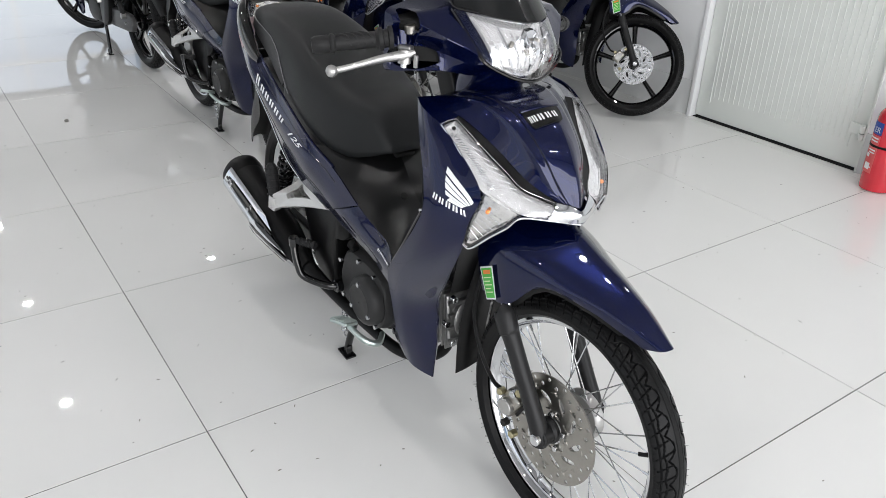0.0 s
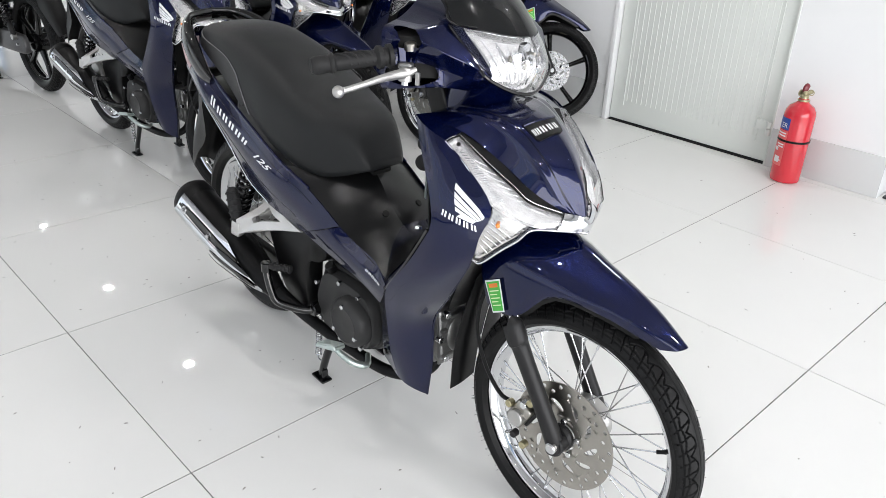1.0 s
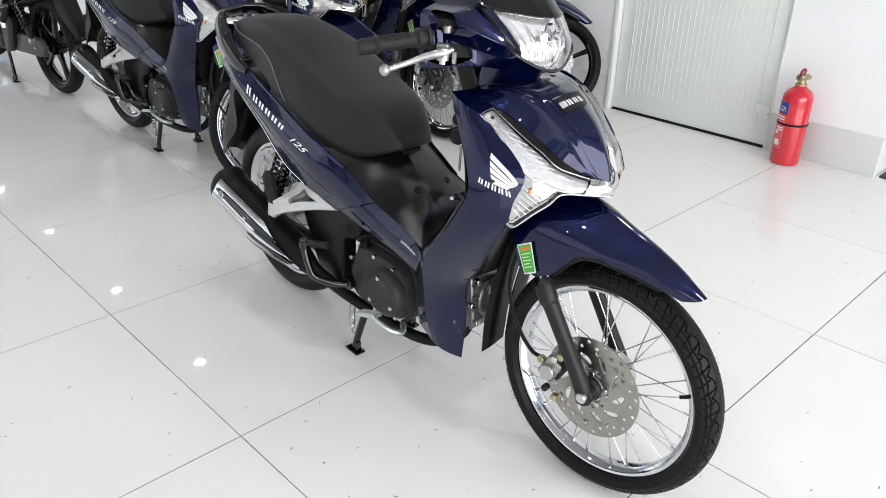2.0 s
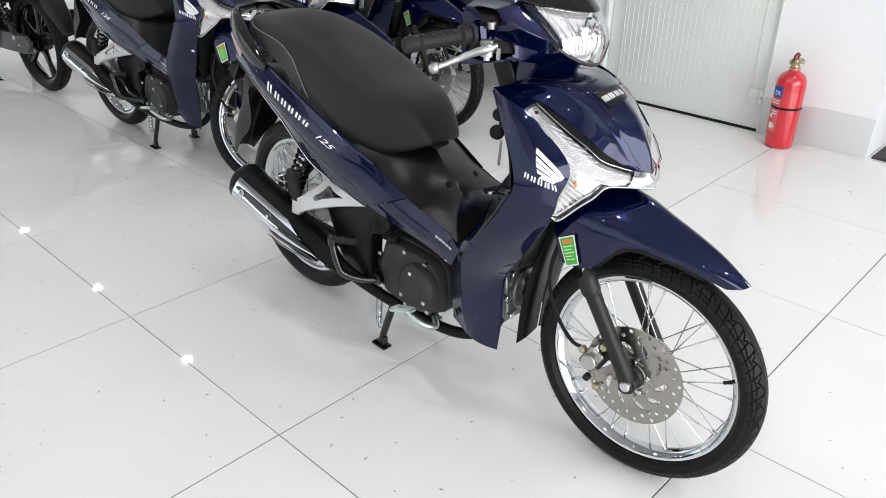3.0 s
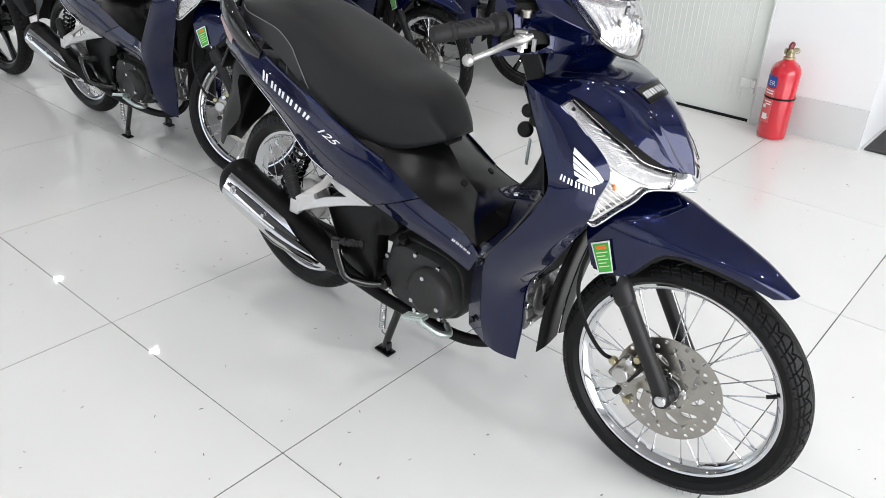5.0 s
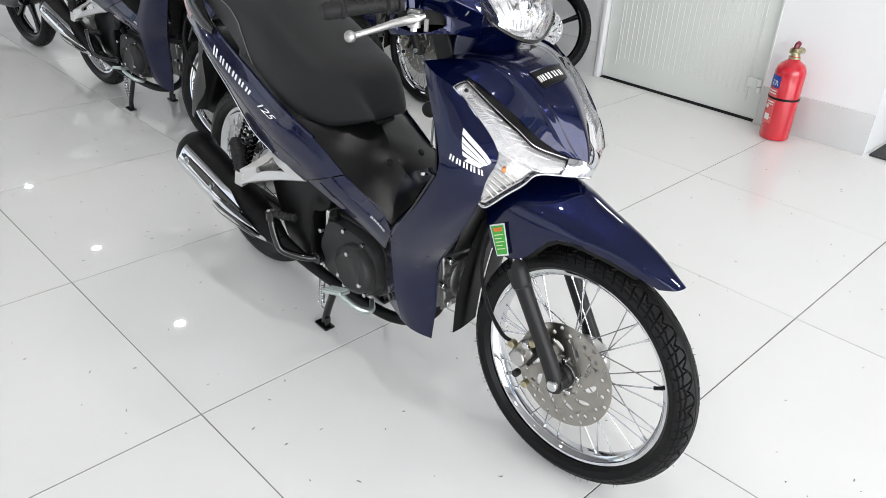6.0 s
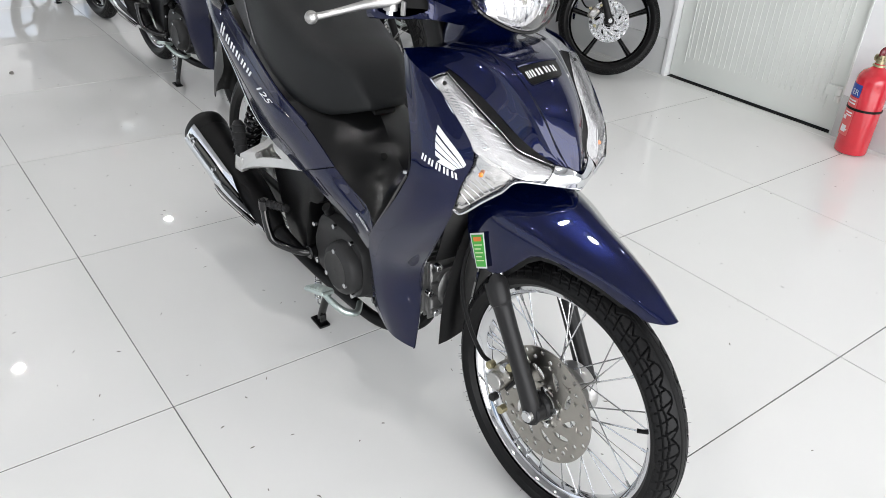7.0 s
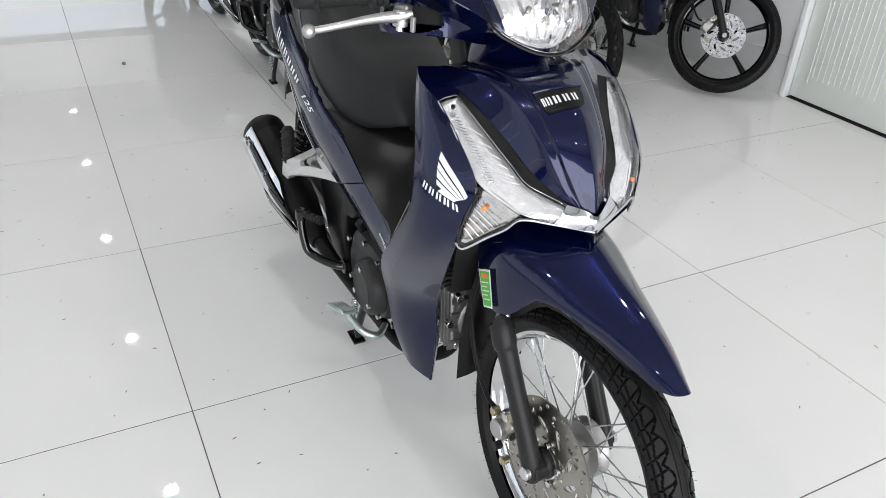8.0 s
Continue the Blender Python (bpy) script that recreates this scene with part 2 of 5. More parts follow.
def prism(outline, w0, w1, side, inset=0.006, n=3):
    """A rounded plate: an outline in x and z, from w0 out to w1, its outer rim rounded by inset."""
    pts = spline([*outline, outline[0]], n)[:-1]
    c = sum(pts, Vector((0, 0))) / len(pts)
    bm = bmesh.new()

    def ring(w, k):
        return [(q.x + (c.x - q.x) / max((c - q).length, 1e-4) * k, side * w, q.y + (c.y - q.y) / max((c - q).length, 1e-4) * k) for q in pts]

    rings = [ring(w0, 0), ring(w1 - inset, 0), ring(w1 - inset * 0.3, inset * 0.3), ring(w1, inset)]
    v = grid_faces(bm, [[Vector(p) for p in r] for r in rings], True)
    bm.faces.new(v[0])
    bm.faces.new(v[-1])
    return bm


def spring(bm, p0, p1, r, wire, turns, seg=6, per=14):
    a, b = Vector(p0), Vector(p1)
    d = (b - a).normalized()
    s = d.orthogonal().normalized()
    t = d.cross(s)
    n = int(turns * per)
    pts = [a + (b - a) * (k / n) + r * (math.cos(2 * math.pi * turns * k / n) * s + math.sin(2 * math.pi * turns * k / n) * t) for k in range(n + 1)]
    return tube(bm, pts, wire, seg, 1)


def sampler(rows, side, nu, nv):
    """Gives the place and the outward normal on a panel at (u, v), both from 0 to 1."""
    g = surface([[(x, side * y, z) for x, y, z in r] for r in rows], nu, nv)
    nn = grid_normals(g)
    h, w = len(g) - 1, len(g[0]) - 1
    c = Vector((-0.6, 0, 0.45))

    def at(u, v):
        a, b = min(max(u, 0), 1) * h, min(max(v, 0), 1) * w
        i, j = min(int(a), h - 1), min(int(b), w - 1)
        fa, fb = a - i, b - j
        p = (g[i][j] * (1 - fa) + g[i + 1][j] * fa) * (1 - fb) + (g[i][j + 1] * (1 - fa) + g[i + 1][j + 1] * fa) * fb
        q = nn[i][j]
        if q.dot(Vector((p.x - c.x, p.y * 2, p.z - c.z))) < 0:
            q = -q
        return p, q

    return at


def decal(rows, side, nu, nv, poly, lift=0.0012):
    """A thin sticker on a panel: quads of (u, v) from 0 to 1 along its rows and across them."""
    at = sampler(rows, side, nu, nv)
    bm = bmesh.new()
    for quad in poly:
        (ua, va), (ub, vb), (uc, vc), (ud, vd) = quad
        k = 4
        top = []
        for i in range(k + 1):
            row = []
            for j in range(k + 1):
                s, t = i / k, j / k
                u = (ua * (1 - s) + ub * s) * (1 - t) + (ud * (1 - s) + uc * s) * t
                v = (va * (1 - s) + vb * s) * (1 - t) + (vd * (1 - s) + vc * s) * t
                p, q = at(u, v)
                row.append(p + q * lift)
            top.append(row)
        grid_faces(bm, top)
    return bm

# ---------------------------------------------------------------- the hall
X0, X1, Y0, Y1, HIGH = -4.8, 3.255, -4.8, 12.8, 3.6


def slab(name, x0, x1, y0, y1, z0, z1, mat, label="", parent=None, bevel=0.0):
    bm = box(bmesh.new(), (x1 - x0, y1 - y0, z1 - z0), pose((x0 + x1) / 2, (y0 + y1) / 2, (z0 + z1) / 2), bevel)
    ob = link(name, bm, mat, parent)
    if parent is None:
        tagged(ob, label, "wall" if "wall" in name else name.split("_")[0], kind="structure")
    return ob


floor = slab("floor", X0 - 0.2, X1 + 1.6, Y0 - 0.2, Y1 + 0.2, -0.12, -0.0014, M_GROUT, "white polished porcelain tile floor with thin grey joints")
ceiling = slab("ceiling", X0 - 0.2, X1 + 1.6, Y0 - 0.2, Y1 + 0.2, HIGH, HIGH + 0.2, M_CEIL, "plain unseen ceiling with recessed downlights, coloured grey to dim its reflections")

# the wall with the metal door: solid to both sides of the opening, ends in a corner past the extinguisher
DY0, DY1, DTOP, CORNER = 0.155, 1.178, 2.12, -0.398
slab("wall_east", X1, X1 + 0.25, DY1, Y1, 0, HIGH, M_WALL, "smooth white painted wall beside the metal door")
slab("wall_east_2", X1, X1 + 0.25, CORNER, DY0, 0, HIGH, M_WALL, "smooth white painted wall behind the fire extinguisher")
slab("wall_over_door", X1, X1 + 0.25, DY0, DY1, DTOP, HIGH, M_WALL, "white painted wall above the metal door")
slab("wall_east_far", X1 + 1.3, X1 + 1.5, Y0, CORNER, 0, HIGH, M_WALL, "white wall of the recess past the corner")
slab("wall_recess", X1 + 0.25, X1 + 1.5, CORNER, CORNER + 0.2, 0, HIGH, M_WALL, "white return wall of the recess")
slab("skirting", X1 - 0.008, X1 - 0.001, CORNER, DY0 - 0.002, 0, 0.2, M_SKIRT, "pale glazed skirting tiles along the wall", bevel=0.002)
slab("skirting_2", X1 - 0.008, X1 - 0.001, DY1 + 0.002, Y1, 0, 0.2, M_SKIRT, "pale glazed skirting tiles along the wall", bevel=0.002)
# dark slab in place of the shade in the gap under the door
slab("door_threshold", X1 + 0.010, X1 + 0.2, DY0 + 0.004, DY1 - 0.028, 0.0005, 0.004, M_GAP, "dark strip painting the shade in the gap under the metal door")
slab("floor_mat", X1 + 0.02, X1 + 1.1, -2.2, CORNER - 0.02, 0.001, 0.012, M_MAT, "dark grey floor mat past the wall corner", bevel=0.004)

# shopfront walls: piers and beams round large openings with metal frames
for nm, y in (("north", Y1), ("south", Y0 - 0.2)):
    slab("wall_" + nm, X0 - 0.2, X1 + 1.6, y, y + 0.2, 2.65, HIGH, M_WALL, "white beam over the shopfront windows")
    for k, x in enumerate((X0 - 0.2, X1 - 0.2)):
        slab("wall_%s_pier_%d" % (nm, k + 1), x, x + 0.6 if k == 0 else X1 + 1.6, y, y + 0.2, 0, 2.65, M_WALL, "white pier beside the shopfront windows")
# unseen west wall: its openings are assumed, to go with the side fill lamp
slab("wall_west", X0 - 0.2, X0, Y0, Y1, 2.65, HIGH, M_WALL, "white beam over assumed side windows, out of view")
for k, y in enumerate((Y0, 3.6, Y1 - 0.7)):
    slab("wall_west_pier_%d" % (k + 1), X0 - 0.2, X0, y, y + 0.7, 0, 2.65, M_WALL, "white pier between the street-side windows")


def window(name, a, b, axis, at):
    """A shopfront window: a frame with mullions and one rail; axis names the wall's run."""
    top = tagged(new(name), "grey metal framed window, out of view", "window", kind="structure")
    bars = [(a + (b - a) * k / 4, 0) for k in range(5)]
    for p, _ in bars:
        bm = box(bmesh.new(), (0.06, 0.08, 2.65), pose(p, at, 1.325) if axis == "x" else pose(at, p, 1.325, 0, 0, 90), 0.004)
        link("mullion", bm, M_FRAME, top)
    for z in (0.04, 2.1, 2.61):
        bm = box(bmesh.new(), (b - a, 0.07, 0.07), pose((a + b) / 2, at, z) if axis == "x" else pose(at, (a + b) / 2, z, 0, 0, 90), 0.004)
        link("rail", bm, M_FRAME, top)


window("window_1", X0 + 0.4, X1 - 0.2, "x", Y1 + 0.1)
window("window_2", X0 + 0.4, X1 - 0.2, "x", Y0 - 0.1)
# windows 3 and 4 stand in the assumed west openings
window("window_3", Y0 + 0.7, 3.6, "y", X0 - 0.1)
window("window_4", 4.3, Y1 - 0.7, "y", X0 - 0.1)
street = slab("ground", -60, 60, -60, 60, -0.35, -0.15, M_GROUT, "grey paving outside the hall")


def metal_door():
    """The hinged door with its vertical ribs."""
    top = tagged(new("door_1"), "closed pale grey metal door with vertical ribs", "door", kind="structure")
    lo, hi = DY0 + 0.012, DY1 - 0.030
    x = X1 + 0.02
    part("leaf", box(bmesh.new(), (0.04, hi - lo, DTOP - 0.02), pose(x + 0.022, (lo + hi) / 2, 0.012 + (DTOP - 0.02) / 2), 0.003), M_DOOR, top)
    for k, y in enumerate((lo + 0.075, hi - 0.085)):
        part("panel_edge", box(bmesh.new(), (0.006, 0.006, 1.9), pose(x, y, 0.10 + 0.95), 0.002), M_DOOR, top)
    n = 25
    for k in range(n):
        y = lo + 0.095 + (hi - lo - 0.2) * k / (n - 1)
        ob = part("rib", tube(bmesh.new(), [(0, 0, 0), (0, 0, 1.84)], 0.0029, 6, 1, flat=0.6), M_DOOR, top) if k == 0 else None
        if k == 0:
            rib = ob
        else:
            ob = new("rib", rib.data)
            ob.parent = top
        ob.location = (x + 0.0015, y, 0.13)
    part("jamb", box(bmesh.new(), (0.06, 0.026, DTOP), pose(X1 + 0.012, DY1 - 0.013, DTOP / 2), 0.004), M_WALL, top, "white painted door jamb")
    part("jamb", box(bmesh.new(), (0.03, 0.01, DTOP), pose(X1 + 0.012, DY0 + 0.005, DTOP / 2), 0.002), M_DOOR, top)
    for z in (0.19, 1.75):
        h = part("hinge", box(bmesh.new(), (0.012, 0.075, 0.05), pose(X1 + 0.012, DY0 + 0.055, z + 0.012), 0.003), M_DOOR, top)
        part("knuckle", tube(bmesh.new(), [(X1 - 0.004, DY0 + 0.022, z - 0.032), (X1 - 0.004, DY0 + 0.022, z - 0.002)], 0.0125, 14, 1), M_DOOR, h)
        part("knuckle", tube(bmesh.new(), [(X1 - 0.004, DY0 + 0.024, z + 0.002), (X1 - 0.004, DY0 + 0.024, z + 0.036)], 0.0125, 14, 1), M_DOOR, h)


metal_door()


def downlight():
    top = tagged(new("downlight"), "round recessed ceiling downlight, switched on", "ceiling lamp", "ceiling downlights")
    part("trim", lathe(bmesh.new(), [(0.05, 0), (0.075, 0), (0.075, 0.006), (0.066, 0.012), (0.05, 0.012)], 28, pose(0, 0, 0, -90)), M_WALL, top)
    part("diffuser", lathe(bmesh.new(), [(0.0005, 0.002), (0.048, 0.002), (0.048, 0.008), (0.0005, 0.008)], 28, pose(0, 0, 0, -90)), M_LAMP, top)
    return top


first_lamp = downlight()
spots = [(x, y) for x in (0.07, 2.27, -2.13) for y in (-3.3, -1.1, 1.1, 3.2, 5.33, 7.47, 9.8, 11.95) if (x, y) != (2.27, 3.2)]
first_lamp.location = (*spots[0], HIGH - 0.001)
for x, y in spots[1:]:
    copy_thing(first_lamp, pose(x, y, HIGH - 0.001))


def lettering(body, size, mat, parent, name="lettering", bold=0.0, slant=0.0):
    """Text in the built-in font as a mesh in the xy plane, centred."""
    cu = bpy.data.curves.new(name, "FONT")
    cu.body, cu.size, cu.extrude, cu.align_x, cu.align_y = body, size, 0.0, "CENTER", "CENTER"
    cu.offset, cu.shear = bold, slant
    ob = bpy.data.objects.new(name, cu)
    scene.collection.objects.link(ob)
    me = bpy.data.meshes.new_from_object(ob.evaluated_get(bpy.context.evaluated_depsgraph_get()))
    bpy.data.objects.remove(ob)
    me.materials.clear()
    me.materials.append(mat)
    res = new(name, me)
    res.parent = parent
    return res


def extinguisher():
    """A red cylinder with valve, lever, hose band and a label."""
    top = tagged(new("fire_extinguisher"), "red powder fire extinguisher standing on the floor by the wall", "fire extinguisher")
    top.location = (3.135, -0.005, 0)
    top.rotation_euler = (0, 0, radians(168))
    up = pose(0, 0, 0, 90)
    r = 0.071
    prof = [(0.001, 0.004), (r - 0.012, 0.0), (r - 0.003, 0.006), (r, 0.018), (r, 0.335), (r - 0.004, 0.352), (r - 0.016, 0.372), (r - 0.04, 0.388), (0.024, 0.396), (0.022, 0.41), (0.001, 0.41)]
    part("cylinder", lathe(bmesh.new(), prof, 56, up, False), M_EXT, top)
    part("valve", lathe(bmesh.new(), [(0.001, 0.408), (0.02, 0.408), (0.02, 0.424), (0.015, 0.43), (0.015, 0.446), (0.001, 0.448)], 20, up, False), M_BRASS, top)
    part("handle", tube(bmesh.new(), [(0.012, 0.004, 0.428), (-0.012, 0.010, 0.436), (-0.030, 0.016, 0.440)], [0.009, 0.010, 0.008], 8, 3, flat=0.8), M_BRASS, top, "brass carrying handle")
    part("lever", tube(bmesh.new(), [(0.0, 0, 0.436), (0.004, -0.002, 0.450), (0.0, -0.002, 0.462), (-0.012, -0.002, 0.470)], [0.012, 0.014, 0.015, 0.012], 8, 3, flat=0.8), M_LEVER, top, "dark red squeeze lever")
    part("safety_ring", tube(bmesh.new(), [(0.004, 0.030 + 0.016 * math.cos(2 * math.pi * k / 12), 0.444 + 0.012 * math.sin(2 * math.pi * k / 12)) for k in range(13)], 0.0022, 6, 2), M_BRASS, top, "brass safety pull ring")
    part("collar", lathe(bmesh.new(), [(0.018, 0.398), (0.028, 0.398), (0.028, 0.406), (0.018, 0.408)], 20, up), M_BRASS, top)
    part("gauge", disc(bmesh.new(), (0.0, -0.016, 0.43), (0, -1, 0), 0.016, 0.012), M_BRASS, top)
    part("band", lathe(bmesh.new(), [(r, 0.205), (r + 0.003, 0.205), (r + 0.003, 0.215), (r, 0.215)], 56, up), M_RUBBER, top, "black rubber hose band")

    def wrap(name, z0, z1, a0, a1, mat, lift, lab=""):
        return part(name, lathe(bmesh.new(), [(r + lift, z0), (r + lift, z1), (r + lift - 0.0006, z1), (r + lift - 0.0006, z0)], 14, up, True, radians(a0), radians(a1)), mat, top, lab)

    wrap("label", 0.262, 0.318, -6, 60, M_LABELBLUE, 0.0012, "blue label with white letters")
    wrap("label", 0.085, 0.258, -6, 60, M_LABELRED, 0.001, "pale red printed instruction label")
    for k, z in enumerate((0.245, 0.232, 0.19, 0.178, 0.112)):
        wrap("print_bar", z - 0.003, z + 0.003, 0, 44 - 6 * k, M_WHITE, 0.0016)
    wrap("print_box", 0.155, 0.172, 20, 38, M_WHITE, 0.0018)
    wrap("print_box", 0.10, 0.13, 6, 30, M_WHITE, 0.0018)
    tx = lettering("ER", 0.034, M_WHITE, top)
    for v in tx.data.vertices:
        a = radians(-15) + v.co.x / r
        v.co = Vector(((r + 0.0018) * math.cos(a), (r + 0.0018) * math.sin(a), 0.282 + v.co.y))


extinguisher()

# ---------------------------------------------------------------- motorcycles


def tread(turn, side, fine):
    """Groove depth in metres; turn: the place in one repeat, from 0 to 1; side: from the crown, 0, to the edges, -1 and 1."""
    off = abs(side)
    turn = (turn + (0.5 if side > 0 else 0)) % 1
    scallop = 0.46 - 0.25 * math.sin(math.pi * turn)
    thin = 0.022 if fine else 0.034
    if abs(off - scallop) < thin:
        return 0.0062
    if abs(off - 0.10) < thin * 0.9:
        return 0.0020
    if scallop < off < 0.86:
        if (turn * 2 + off * 1.1) % 1 < (0.10 if fine else 0.13):
            return 0.0054
        if abs(off - 0.56 - 0.03 * math.sin(6.283 * turn)) < thin or abs(off - 0.72) < thin:
            return 0.0048
    if 0.88 < off < 0.97 and (turn * 3) % 1 < 0.12:
        return 0.0025
    return 0.0


def tyre_mesh(radius, half, rim_r, seg=720, across=38):
    bm = bmesh.new()
    rings = []
    crown = 0.62
    for k in range(seg):
        th = 2 * math.pi * k / seg
        ring = []
        for y, r in ((-half * 0.62, rim_r), (-half * 0.86, rim_r + 0.008), (-half * 0.99, rim_r + 0.022)):
            ring.append((r, y))
        for j in range(across + 1):
            q = -1 + 2 * j / across
            y = half * 0.985 * math.sin(q * 1.32) / math.sin(1.32)
            r = radius - (radius - rim_r) * crown * (1 - math.cos(q * 1.32)) / (1 - math.cos(1.32))
            ring.append((r - tread(k * 36 / seg % 1, q, across > 50), y))
        for y, r in ((half * 0.99, rim_r + 0.022), (half * 0.86, rim_r + 0.008), (half * 0.62, rim_r)):
            ring.append((r, y))
        rings.append([Vector((r * math.cos(th), y, r * math.sin(th))) for r, y in ring])
    rings.append(rings[0])
    v = []
    for k, r in enumerate(rings):
        v.append(v[0] if k == seg else [bm.verts.new(p) for p in r])
    for i in range(seg):
        for j in range(len(v[0]) - 1):
            bm.faces.new((v[i][j], v[i][j + 1], v[i + 1][j + 1], v[i + 1][j]))
    return bm


def rim_mesh(r, half):
    prof = [(r + 0.012, -half), (r + 0.010, -half - 0.003), (r + 0.001, -half - 0.001), (r - 0.003, -half * 0.75), (r - 0.010, -half * 0.5), (r - 0.012, 0),
            (r - 0.010, half * 0.5), (r - 0.003, half * 0.75), (r + 0.001, half + 0.001), (r + 0.010, half + 0.003), (r + 0.012, half),
            (r + 0.004, half - 0.003), (r - 0.004, half * 0.4), (r - 0.007, 0), (r - 0.004, -half * 0.4), (r + 0.004, -half + 0.003)]
    return lathe(bmesh.new(), prof, 96)


def hole_cell(bm, r0, r1, a0, a1, cr, ca, hr, ht, tilt, n=16):
    """A piece of a flat ring between two radii and two angles with an oval hole in it."""
    out, hol = [], []
    for k in range(n):
        t = 2 * math.pi * k / n
        c, s = math.cos(t), math.sin(t)
        m = max(abs(c), abs(s))
        fr, fa = c / m, s / m
        r = (r0 + r1) / 2 + (r1 - r0) / 2 * fr
        a = (a0 + a1) / 2 + (a1 - a0) / 2 * fa
        out.append((r * math.cos(a), 0, r * math.sin(a)))
        x, y = hr * c, ht * s
        xx, yy = x * math.cos(tilt) - y * math.sin(tilt), x * math.sin(tilt) + y * math.cos(tilt)
        rr, aa = cr + xx, ca + yy / cr
        hol.append((rr * math.cos(aa), 0, rr * math.sin(aa)))
    a = [bm.verts.new(p) for p in out]
    b = [bm.verts.new(p) for p in hol]
    for k in range(n):
        q = (k + 1) % n
        bm.faces.new((a[k], a[q], b[q], b[k]))


def brake_disc_mesh():
    """A flat ring with two staggered rows of small holes, slanted slots and a bolted inner flange."""
    bm = bmesh.new()
    n = 32
    for k in range(n):
        a, w = 2 * math.pi * k / n, math.pi / n
        hole_cell(bm, 0.083, 0.110, a - w, a + w, 0.1025 if k % 2 else 0.0915, a, 0.0044, 0.0044, 0)
    m = 10
    for k in range(m):
        a, w = 2 * math.pi * k / m, math.pi / m
        hole_cell(bm, 0.044, 0.083, a - w, a + w, 0.0645, a, 0.0175, 0.0054, 0.80, 32)
    q = 5
    for k in range(q):
        a, w = 2 * math.pi * k / q, math.pi / q
        hole_cell(bm, 0.030, 0.044, a - w, a + w, 0.037, a, 0.003, 0.009, 0, 24)
    bmesh.ops.remove_doubles(bm, verts=bm.verts, dist=0.0002)
    bmesh.ops.recalc_face_normals(bm, faces=bm.faces)
    bmesh.ops.solidify(bm, geom=bm.faces[:], thickness=0.004)
    return bm


MESH = {}


def shared(name, key, build, mat, parent, label=""):
    """A part whose mesh is built once under key and then used again."""
    if key not in MESH:
        ob = link(name, build(), mat, parent, label)
        MESH[key] = ob.data
        return ob
    ob = new(name, MESH[key])
    ob.parent = parent
    if label:
        tagged(ob, label)
    return ob


